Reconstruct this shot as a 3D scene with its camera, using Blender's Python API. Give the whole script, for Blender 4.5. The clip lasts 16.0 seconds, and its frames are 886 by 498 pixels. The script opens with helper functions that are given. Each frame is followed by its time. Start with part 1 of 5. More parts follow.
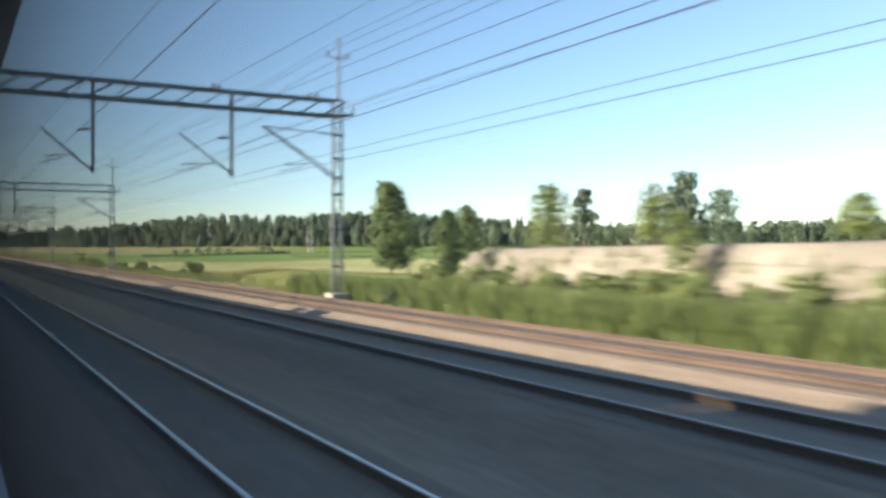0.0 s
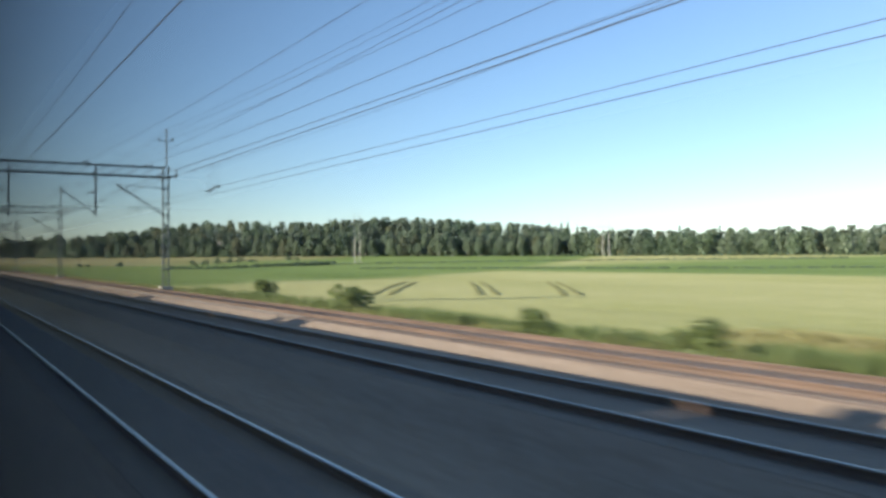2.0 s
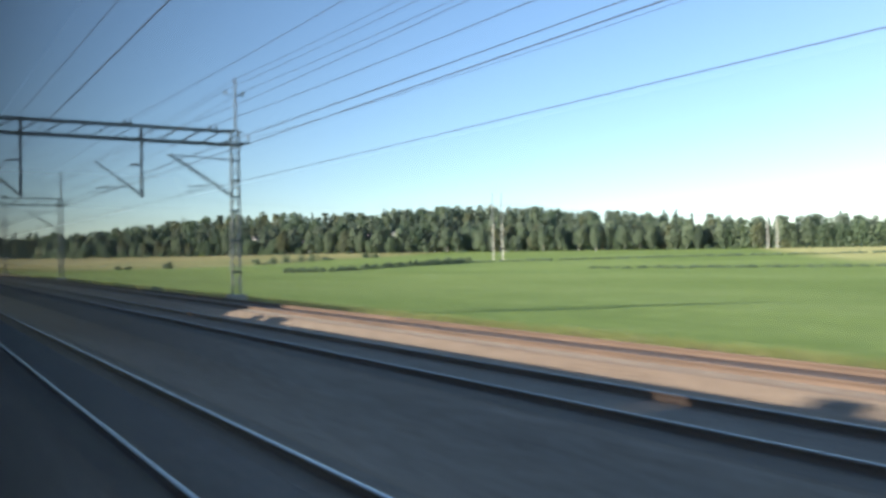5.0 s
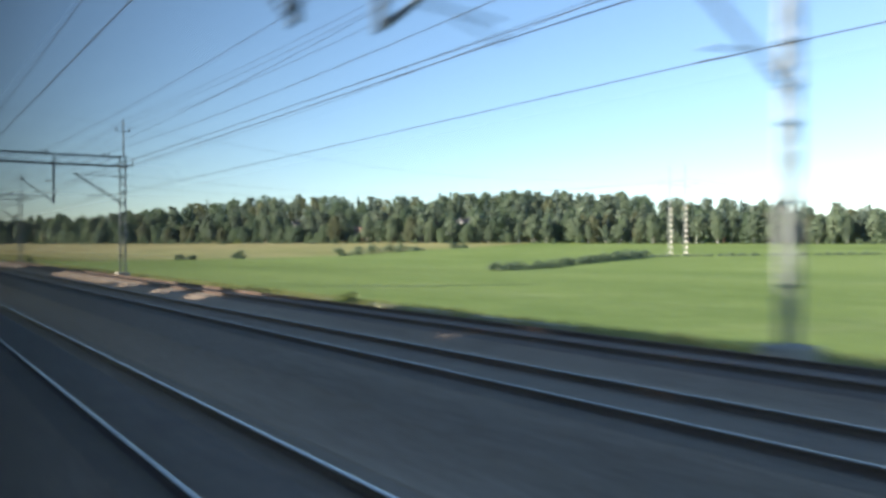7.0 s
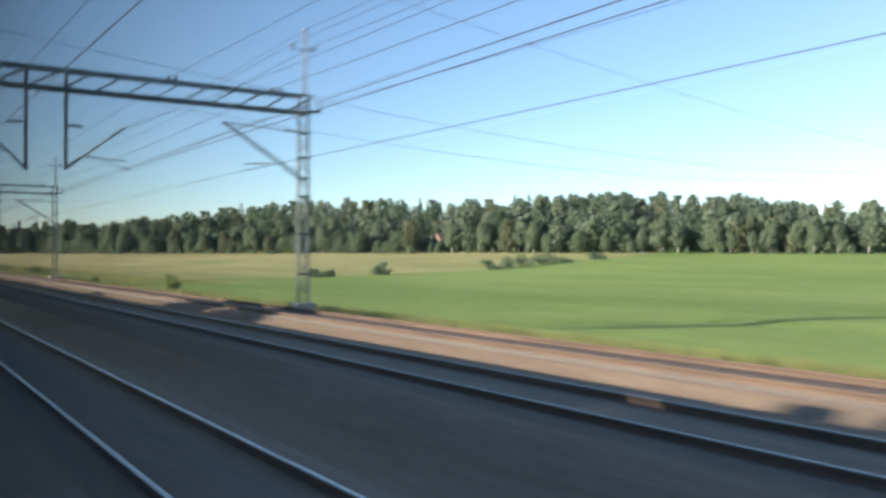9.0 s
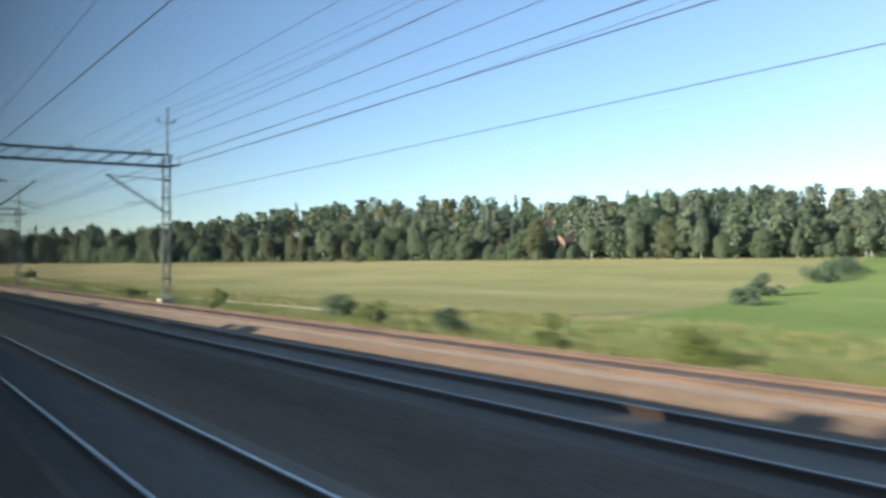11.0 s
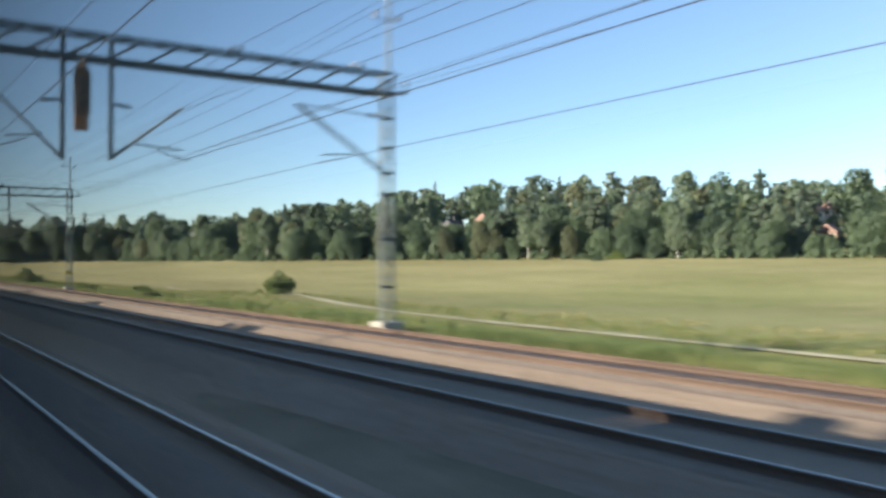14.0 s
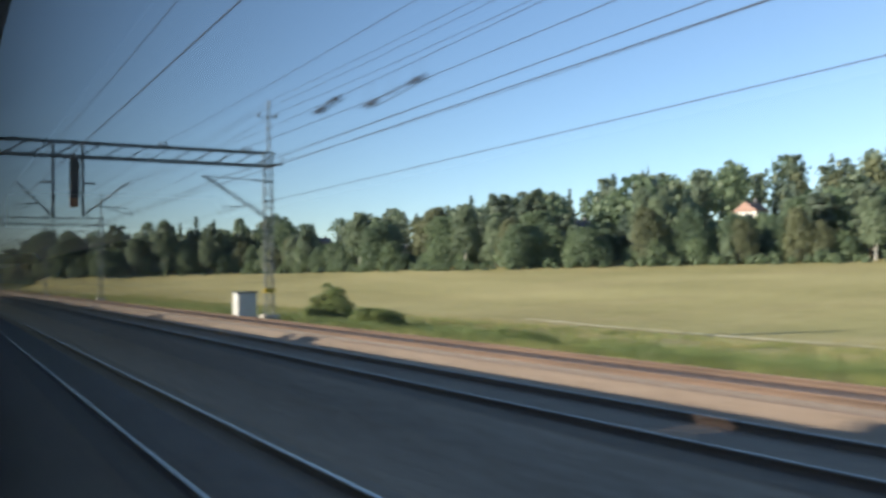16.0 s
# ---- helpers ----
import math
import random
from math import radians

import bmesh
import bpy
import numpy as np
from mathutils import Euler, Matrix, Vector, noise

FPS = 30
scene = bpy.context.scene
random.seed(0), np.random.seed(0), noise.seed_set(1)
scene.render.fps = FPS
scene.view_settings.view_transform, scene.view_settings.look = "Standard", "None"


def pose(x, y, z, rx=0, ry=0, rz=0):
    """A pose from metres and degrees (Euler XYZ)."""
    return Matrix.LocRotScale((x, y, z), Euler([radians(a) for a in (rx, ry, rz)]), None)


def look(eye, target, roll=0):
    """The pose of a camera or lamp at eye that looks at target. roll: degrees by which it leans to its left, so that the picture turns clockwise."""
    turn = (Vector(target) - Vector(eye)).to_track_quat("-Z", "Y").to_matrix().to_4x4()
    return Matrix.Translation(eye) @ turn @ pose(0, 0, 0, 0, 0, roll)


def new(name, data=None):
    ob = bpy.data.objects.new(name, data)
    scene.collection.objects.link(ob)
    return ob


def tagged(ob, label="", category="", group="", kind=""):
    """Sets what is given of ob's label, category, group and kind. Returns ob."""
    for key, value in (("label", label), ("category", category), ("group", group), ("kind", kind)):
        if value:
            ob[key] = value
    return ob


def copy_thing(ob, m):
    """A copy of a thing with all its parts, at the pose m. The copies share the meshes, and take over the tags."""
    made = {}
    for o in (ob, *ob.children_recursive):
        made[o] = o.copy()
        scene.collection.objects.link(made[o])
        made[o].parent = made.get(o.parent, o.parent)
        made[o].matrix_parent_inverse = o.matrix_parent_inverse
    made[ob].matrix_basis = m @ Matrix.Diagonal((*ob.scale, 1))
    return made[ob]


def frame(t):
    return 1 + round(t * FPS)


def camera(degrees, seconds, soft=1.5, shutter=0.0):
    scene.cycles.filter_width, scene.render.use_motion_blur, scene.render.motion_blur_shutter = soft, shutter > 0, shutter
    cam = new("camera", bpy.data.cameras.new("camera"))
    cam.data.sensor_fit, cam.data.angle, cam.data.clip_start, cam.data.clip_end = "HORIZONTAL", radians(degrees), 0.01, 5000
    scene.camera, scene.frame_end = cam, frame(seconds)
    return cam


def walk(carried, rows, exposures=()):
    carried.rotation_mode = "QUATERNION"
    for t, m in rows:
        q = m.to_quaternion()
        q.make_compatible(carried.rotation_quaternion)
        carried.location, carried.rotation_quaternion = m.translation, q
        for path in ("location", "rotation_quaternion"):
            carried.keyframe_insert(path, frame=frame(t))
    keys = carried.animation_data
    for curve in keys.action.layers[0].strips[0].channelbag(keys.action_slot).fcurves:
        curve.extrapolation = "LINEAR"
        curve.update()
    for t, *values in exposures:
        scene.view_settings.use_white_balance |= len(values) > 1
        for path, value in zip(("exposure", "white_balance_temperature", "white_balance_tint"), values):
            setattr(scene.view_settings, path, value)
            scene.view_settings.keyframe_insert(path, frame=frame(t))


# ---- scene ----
cam = camera(53.50, 16.0, soft=3.1, shutter=0.42)
ROWS = [  # seconds, metres along the line, degrees right of the line, up, lean; metres aside and above the rails
    (0, 2.07, 29.53, -0.03, -0.04, -0.027, 1.886),
    (0.5, 21.34, 29.96, 0.17, -0.36, -0.025, 1.874),
    (1, 40.62, 30.24, -0.08, -0.49, -0.010, 1.886),
    (1.5, 59.92, 30.21, 0.26, -0.41, 0.028, 1.859),
    (2, 79.23, 30.67, 0.60, 0.19, 0.011, 1.858),
    (2.5, 98.56, 30.91, 0.69, 0.10, 0.017, 1.838),
    (3, 117.91, 31.31, 1.12, 0.77, 0.018, 1.835),
    (5.5, 214.88, 31.99, -0.08, 0.56, 0.031, 1.855),
    (6, 234.32, 32.07, -0.45, 0.30, 0.016, 1.880),
    (6.5, 253.78, 32.03, 0.05, 0.07, 0.006, 1.873),
    (7, 273.26, 32.56, -0.20, -0.08, 0.005, 1.866),
    (7.5, 292.75, 32.85, 0.13, 0.24, 0.018, 1.859),
    (8, 312.26, 33.01, 0.38, -0.09, 0.013, 1.863),
    (8.5, 331.78, 33.22, 0.42, 0.07, 0.002, 1.857),
    (9, 351.32, 33.28, 0.47, -0.11, 0.033, 1.841),
    (9.5, 370.88, 33.42, 0.42, 0.09, -0.007, 1.864),
    (10, 390.45, 33.43, 0.76, 0.15, -0.006, 1.875),
    (12.5, 488.56, 33.91, 1.12, 0.58, -0.028, 1.888),
    (13, 508.23, 34.18, 1.51, 0.66, -0.009, 1.869),
    (13.5, 527.91, 34.37, 1.37, 0.58, -0.005, 1.871),
    (14, 547.62, 33.51, 0.95, 0.09, -0.014, 1.887),
    (14.5, 567.33, 33.12, 0.81, 0.29, -0.010, 1.858),
    (15, 587.07, 32.53, 1.60, 0.04, -0.036, 1.846),
    (15.5, 606.82, 31.50, 2.01, -2.27, -0.009, 1.806),
    (16, 626.59, 29.84, 1.67, 0.87, -0.002, 1.860),
]
walk(cam, [(t, pose(x, y, z, 90 + up, lean, -right)) for t, y, right, up, lean, x, z in ROWS], [(0, 1.50, 6950, 9), (0.8, 1.39, 6780, 9), (2.5, 1.19, 6480, 9), (3, 1.22, 6480, 9), (8, 1.40, 6700, 9), (13.5, 1.36, 6730, 9), (14.2, 1.20, 6650, 9), (15, 0.99, 6480, 9), (16, 1.11, 6700, 9)])


# ---- light ----
SUN_UP, SUN_TURN = 16.2, 78.5
world = bpy.data.worlds.new("sky")
scene.world = world
world.use_nodes = True
wn = world.node_tree
sky = wn.nodes.new("ShaderNodeTexSky")
sky.sky_type, sky.sun_disc = "NISHITA", False
sky.sun_elevation, sky.sun_rotation = radians(SUN_UP), radians(SUN_TURN)
sky.air_density, sky.dust_density, sky.ozone_density = 0.82, 0.05, 3.0
wn.links.new(sky.outputs[0], wn.nodes["Background"].inputs[0])
wn.nodes["Background"].inputs[1].default_value = 0.084
sun = new("sun", bpy.data.lights.new("sun", "SUN"))
sun.data.energy, sun.data.angle, sun.data.color = 5.0, radians(0.5), (1.0, 0.915, 0.80)
su = Vector((-math.sin(radians(SUN_TURN)) * math.cos(radians(SUN_UP)), math.cos(radians(SUN_TURN)) * math.cos(radians(SUN_UP)), math.sin(radians(SUN_UP))))
sun.matrix_world = look(su * 50, (0, 0, 0))


# ---- materials ----
def nodes_of(name):
    m = bpy.data.materials.new(name)
    m.use_nodes = True
    nt = m.node_tree
    return m, nt, nt.nodes["Principled BSDF"]


def noise_node(nt, scale, detail=4.0, stretch=(1, 1, 1), rough=0.55):
    geo = nt.nodes.new("ShaderNodeNewGeometry")
    mp = nt.nodes.new("ShaderNodeMapping")
    mp.inputs["Scale"].default_value = stretch
    n = nt.nodes.new("ShaderNodeTexNoise")
    n.inputs["Scale"].default_value, n.inputs["Detail"].default_value, n.inputs["Roughness"].default_value = scale, detail, rough
    nt.links.new(geo.outputs["Position"], mp.inputs["Vector"])
    nt.links.new(mp.outputs[0], n.inputs["Vector"])
    return n


def ramp(nt, fac, stops):
    r = nt.nodes.new("ShaderNodeValToRGB")
    e = r.color_ramp.elements
    while len(e) < len(stops):
        e.new(0.5)
    for el, (p, c) in zip(e, stops):
        el.position, el.color = p, (*c, 1)
    nt.links.new(fac, r.inputs["Fac"])
    return r.outputs["Color"]


def mix(nt, fac, a, b, mode="MIX"):
    x = nt.nodes.new("ShaderNodeMix")
    x.data_type, x.blend_type = "RGBA", mode
    for sock, v in ((x.inputs["Factor"], fac), (x.inputs["A"], a), (x.inputs["B"], b)):
        if isinstance(v, (int, float)):
            sock.default_value = v
        elif isinstance(v, tuple):
            sock.default_value = (*v, 1)
        else:
            nt.links.new(v, sock)
    return x.outputs["Result"]


def math_node(nt, op, a, b=0.0, clamp=False):
    x = nt.nodes.new("ShaderNodeMath")
    x.operation, x.use_clamp = op, clamp
    for sock, v in zip(x.inputs, (a, b)):
        if isinstance(v, (int, float)):
            sock.default_value = v
        else:
            nt.links.new(v, sock)
    return x.outputs[0]


def bump(nt, height, strength, dist, bsdf):
    b = nt.nodes.new("ShaderNodeBump")
    b.inputs["Strength"].default_value, b.inputs["Distance"].default_value = strength, dist
    nt.links.new(height, b.inputs["Height"])
    nt.links.new(b.outputs[0], bsdf.inputs["Normal"])


def plain(name, c1, c2, scale=3.0, rough=0.7, metal=0.0, bumps=0.2, dist=0.02, fine=None, stretch=(1, 1, 1)):
    """Two tones at two scales, with fine relief."""
    m, nt, b = nodes_of(name)
    n1, n2 = noise_node(nt, scale, stretch=stretch), noise_node(nt, fine or scale * 9, 3.0)
    col = ramp(nt, n1.outputs["Fac"], [(0.3, c1), (0.7, c2)])
    grain = ramp(nt, n2.outputs["Fac"], [(0.3, (0.72, 0.72, 0.72)), (0.7, (1.0, 1.0, 1.0))])
    nt.links.new(mix(nt, 1.0, col, grain, "MULTIPLY"), b.inputs["Base Color"])
    b.inputs["Roughness"].default_value, b.inputs["Metallic"].default_value = rough, metal
    if rough > 0.9:
        b.inputs["Specular IOR Level"].default_value = 0.08
    bump(nt, n2.outputs["Fac"], bumps, dist, b)
    return m


STEEL = plain("galvanised_steel", (0.24, 0.26, 0.255), (0.38, 0.40, 0.39), 2.0, 0.55, 0.5)
DARK = plain("painted_steel", (0.06, 0.08, 0.09), (0.12, 0.15, 0.17), 2.0, 0.5, 0.3)
RAILTOP = plain("worn_rail_head", (0.42, 0.43, 0.44), (0.62, 0.62, 0.62), 4.0, 0.28, 1.0, 0.05, stretch=(1, 0.05, 1))
RUST = plain("rusty_rail_web", (0.085, 0.055, 0.040), (0.16, 0.105, 0.076), 5.0, 0.85, 0.0, stretch=(1, 0.1, 1))
DULL_HEAD = plain("dull_rail_head", (0.32, 0.33, 0.31), (0.46, 0.46, 0.43), 4.0, 0.4, 0.8, 0.05, stretch=(1, 0.05, 1))
RUST_HEAD = plain("dull_rusty_rail_head", (0.14, 0.09, 0.068), (0.23, 0.155, 0.12), 4.0, 0.85, 0.0, 0.1, stretch=(1, 0.05, 1))
CONCRETE = plain("concrete", (0.38, 0.35, 0.29), (0.58, 0.54, 0.46), 3.0, 0.9)
SLEEPER = plain("sleeper_concrete", (0.20, 0.18, 0.16), (0.32, 0.29, 0.25), 4.0, 0.9)
WIRE = plain("dark_wire", (0.03, 0.03, 0.035), (0.06, 0.06, 0.065), 2.0, 0.6, 0.4)
CERAMIC = plain("brown_insulator", (0.05, 0.03, 0.025), (0.10, 0.06, 0.045), 6.0, 0.25)
BLACK = plain("black_casing", (0.015, 0.015, 0.017), (0.04, 0.04, 0.042), 3.0, 0.6)
ORANGE = plain("faded_orange_paint", (0.40, 0.16, 0.06), (0.52, 0.24, 0.10), 3.0, 0.6)
BROWN = plain("weathered_brown_paint", (0.15, 0.095, 0.065), (0.26, 0.165, 0.11), 3.0, 0.7)
WHITE = plain("white_paint", (0.70, 0.70, 0.66), (0.85, 0.85, 0.82), 3.0, 0.6)
YELLOW = plain("yellow_band", (0.65, 0.42, 0.03), (0.78, 0.55, 0.06), 3.0, 0.6)
TRAINSIDE = plain("train_paint", (0.30, 0.31, 0.33), (0.40, 0.41, 0.43), 0.8, 0.35, 0.2)
TRAINROOF = plain("train_roof", (0.14, 0.14, 0.15), (0.22, 0.22, 0.23), 1.0, 0.7)
RUBBER = plain("rubber", (0.02, 0.02, 0.02), (0.04, 0.04, 0.04), 5.0, 0.9)
GLASS = plain("dark_glass", (0.02, 0.025, 0.03), (0.04, 0.045, 0.05), 1.0, 0.08, 0.0, 0.0)
LINING = plain("dull_lining", (0.045, 0.045, 0.048), (0.075, 0.075, 0.08), 1.0, 0.9, stretch=(1, 0.1, 1))
CEILING = plain("pale_ceiling_panel", (0.52, 0.53, 0.54), (0.62, 0.63, 0.64), 1.0, 0.8, stretch=(1, 0.1, 1))
SEAT = plain("brown_seat_cloth", (0.17, 0.108, 0.05), (0.23, 0.15, 0.07), 1.0, 0.95, stretch=(1, 0.1, 1))
TIMBER = plain("pale_timber", (0.45, 0.42, 0.36), (0.66, 0.63, 0.56), 2.0, 0.8)
TILE_RED = plain("red_roof_tile", (0.34, 0.20, 0.155), (0.45, 0.295, 0.235), 2.0, 0.85)
TILE_DARK = plain("grey_roof", (0.10, 0.10, 0.11), (0.20, 0.20, 0.21), 2.0, 0.8)
WALL_W = plain("white_house_wall", (0.66, 0.64, 0.58), (0.82, 0.80, 0.74), 1.0, 0.85)
WALL_Y = plain("ochre_house_wall", (0.36, 0.275, 0.205), (0.46, 0.36, 0.275), 1.0, 0.85)
BARK = plain("grey_bark", (0.09, 0.075, 0.06), (0.20, 0.17, 0.14), 3.0, 0.95, stretch=(1, 1, 0.3))
BIRCHBARK = plain("birch_bark", (0.35, 0.33, 0.29), (0.72, 0.70, 0.65), 2.5, 0.85, stretch=(1, 1, 2.0))
PINEBARK = plain("pine_bark", (0.17, 0.115, 0.08), (0.30, 0.21, 0.15), 2.5, 0.95, stretch=(1, 1, 0.4))


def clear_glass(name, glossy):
    """Window glass: the inner face carries the mirror gloss of both faces and an added hazy veil, the rest is clear."""
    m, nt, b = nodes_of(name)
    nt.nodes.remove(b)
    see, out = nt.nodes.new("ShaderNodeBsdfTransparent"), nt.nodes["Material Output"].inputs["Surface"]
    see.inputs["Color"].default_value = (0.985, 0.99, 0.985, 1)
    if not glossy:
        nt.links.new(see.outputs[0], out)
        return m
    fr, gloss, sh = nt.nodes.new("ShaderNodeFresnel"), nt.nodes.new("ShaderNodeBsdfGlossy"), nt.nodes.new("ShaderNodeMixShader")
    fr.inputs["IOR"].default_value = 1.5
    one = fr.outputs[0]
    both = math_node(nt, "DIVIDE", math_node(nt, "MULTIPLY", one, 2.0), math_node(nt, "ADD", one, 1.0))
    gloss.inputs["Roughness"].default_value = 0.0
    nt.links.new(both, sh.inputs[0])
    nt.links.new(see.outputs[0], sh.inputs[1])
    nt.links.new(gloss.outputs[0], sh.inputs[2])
    # translucent veil added to lift the darks, as glare in the window would
    film, veiled = nt.nodes.new("ShaderNodeBsdfTranslucent"), nt.nodes.new("ShaderNodeMixShader")
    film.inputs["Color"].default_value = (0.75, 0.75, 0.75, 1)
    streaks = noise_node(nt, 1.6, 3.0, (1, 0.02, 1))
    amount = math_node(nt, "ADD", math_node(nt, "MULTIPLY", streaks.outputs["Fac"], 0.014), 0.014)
    nt.links.new(amount, veiled.inputs[0])
    nt.links.new(sh.outputs[0], veiled.inputs[1])
    nt.links.new(film.outputs[0], veiled.inputs[2])
    nt.links.new(veiled.outputs[0], out)
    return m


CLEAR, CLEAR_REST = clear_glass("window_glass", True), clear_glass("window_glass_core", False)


def leaf_material(name, low, high, trans=0.35):
    m, nt, b = nodes_of(name)
    geo = nt.nodes.new("ShaderNodeNewGeometry")
    info = nt.nodes.new("ShaderNodeObjectInfo")
    tint = nt.nodes.new("ShaderNodeAttribute")
    tint.attribute_name = "tint"
    own = math_node(nt, "ADD", math_node(nt, "MULTIPLY", info.outputs["Random"], 0.6), tint.outputs["Fac"])
    f = math_node(nt, "ADD", math_node(nt, "MULTIPLY", geo.outputs["Random Per Island"], 0.5), own, True)
    col = ramp(nt, f, [(0.0, low), (1.0, high)])
    tr = nt.nodes.new("ShaderNodeBsdfTranslucent")
    sh = nt.nodes.new("ShaderNodeMixShader")
    sh.inputs[0].default_value = trans
    nt.links.new(col, b.inputs["Base Color"])
    nt.links.new(col, tr.inputs["Color"])
    b.inputs["Roughness"].default_value = 0.5
    b.inputs["Specular IOR Level"].default_value = 0.35
    nt.links.new(b.outputs[0], sh.inputs[1])
    nt.links.new(tr.outputs[0], sh.inputs[2])
    nt.links.new(sh.outputs[0], nt.nodes["Material Output"].inputs["Surface"])
    return m


# greens and needles of the wood carry distance haze: paler and bluer than real foliage
LEAF = leaf_material("broad_leaves", (0.088, 0.136, 0.086), (0.200, 0.266, 0.154), 0.50)
LEAF_OLIVE = leaf_material("olive_leaves", (0.120, 0.140, 0.082), (0.235, 0.255, 0.145), 0.50)
LEAF_BIRCH = leaf_material("birch_leaves", (0.145, 0.195, 0.130), (0.250, 0.310, 0.200), 0.50)
LEAF_PALE = leaf_material("grey_birch_leaves", (0.17, 0.19, 0.125), (0.27, 0.285, 0.19), 0.5)
LEAF_WEED = leaf_material("weed_leaves", (0.155, 0.205, 0.070), (0.275, 0.325, 0.125), 0.55)
LEAF_FRESH = leaf_material("fresh_leaves", (0.108, 0.162, 0.062), (0.200, 0.262, 0.108), 0.5)
LEAF_BRIGHT = leaf_material("young_leaves", (0.155, 0.205, 0.055), (0.28, 0.34, 0.11), 0.5)
NEEDLE = leaf_material("needles", (0.085, 0.125, 0.102), (0.155, 0.205, 0.152), 0.40)
NEEDLE_PINE = leaf_material("pine_needles", (0.110, 0.152, 0.112), (0.195, 0.242, 0.165), 0.40)
GRASSBLADE = leaf_material("grass_blades", (0.130, 0.180, 0.052), (0.300, 0.315, 0.110), 0.5)
DRYBLADE = leaf_material("dry_grass_blades", (0.20, 0.19, 0.07), (0.40, 0.35, 0.16), 0.4)


def ballast_material():
    m, nt, b = nodes_of("granite_ballast")
    v = nt.nodes.new("ShaderNodeTexVoronoi")
    v.inputs["Scale"].default_value = 17.0
    geo = nt.nodes.new("ShaderNodeNewGeometry")
    nt.links.new(geo.outputs["Position"], v.inputs["Vector"])
    stones = ramp(nt, v.outputs["Color"], [(0.1, (0.305, 0.232, 0.168)), (0.5, (0.42, 0.326, 0.242)), (0.9, (0.565, 0.448, 0.343))])
    big = noise_node(nt, 0.35, 5.0, (1, 0.12, 1))
    stain = ramp(nt, big.outputs["Fac"], [(0.35, (0.74, 0.70, 0.68)), (0.65, (1.0, 1.0, 1.0))])
    # an older stretch of the line, brown with brake dust
    geo2, sep = nt.nodes.new("ShaderNodeNewGeometry"), nt.nodes.new("ShaderNodeSeparateXYZ")
    nt.links.new(geo2.outputs["Position"], sep.inputs[0])
    begins = math_node(nt, "DIVIDE", math_node(nt, "SUBTRACT", sep.outputs["Y"], 350.0), 30.0, True)
    ends = math_node(nt, "DIVIDE", math_node(nt, "SUBTRACT", 485.0, sep.outputs["Y"]), 45.0, True)
    dusty = mix(nt, math_node(nt, "MULTIPLY", begins, ends), (1.0, 1.0, 1.0), (0.67, 0.62, 0.58))
    nt.links.new(mix(nt, 1.0, mix(nt, 1.0, stones, stain, "MULTIPLY"), dusty, "MULTIPLY"), b.inputs["Base Color"])
    b.inputs["Roughness"].default_value = 0.95
    b.inputs["Specular IOR Level"].default_value = 0.08
    bump(nt, v.outputs["Distance"], 0.6, 0.03, b)
    return m


def oily_material(name, dark, light):
    m, nt, b = nodes_of(name)
    v = nt.nodes.new("ShaderNodeTexVoronoi")
    v.inputs["Scale"].default_value = 17.0
    geo = nt.nodes.new("ShaderNodeNewGeometry")
    nt.links.new(geo.outputs["Position"], v.inputs["Vector"])
    stones = ramp(nt, v.outputs["Color"], [(0.1, dark), (0.9, light)])
    big = noise_node(nt, 0.5, 4.0, (1, 0.1, 1))
    nt.links.new(mix(nt, 1.0, stones, ramp(nt, big.outputs["Fac"], [(0.3, (0.75, 0.72, 0.70)), (0.7, (1, 1, 1))]), "MULTIPLY"), b.inputs["Base Color"])
    b.inputs["Roughness"].default_value = 0.9
    b.inputs["Specular IOR Level"].default_value = 0.08
    bump(nt, v.outputs["Distance"], 0.6, 0.03, b)
    return m


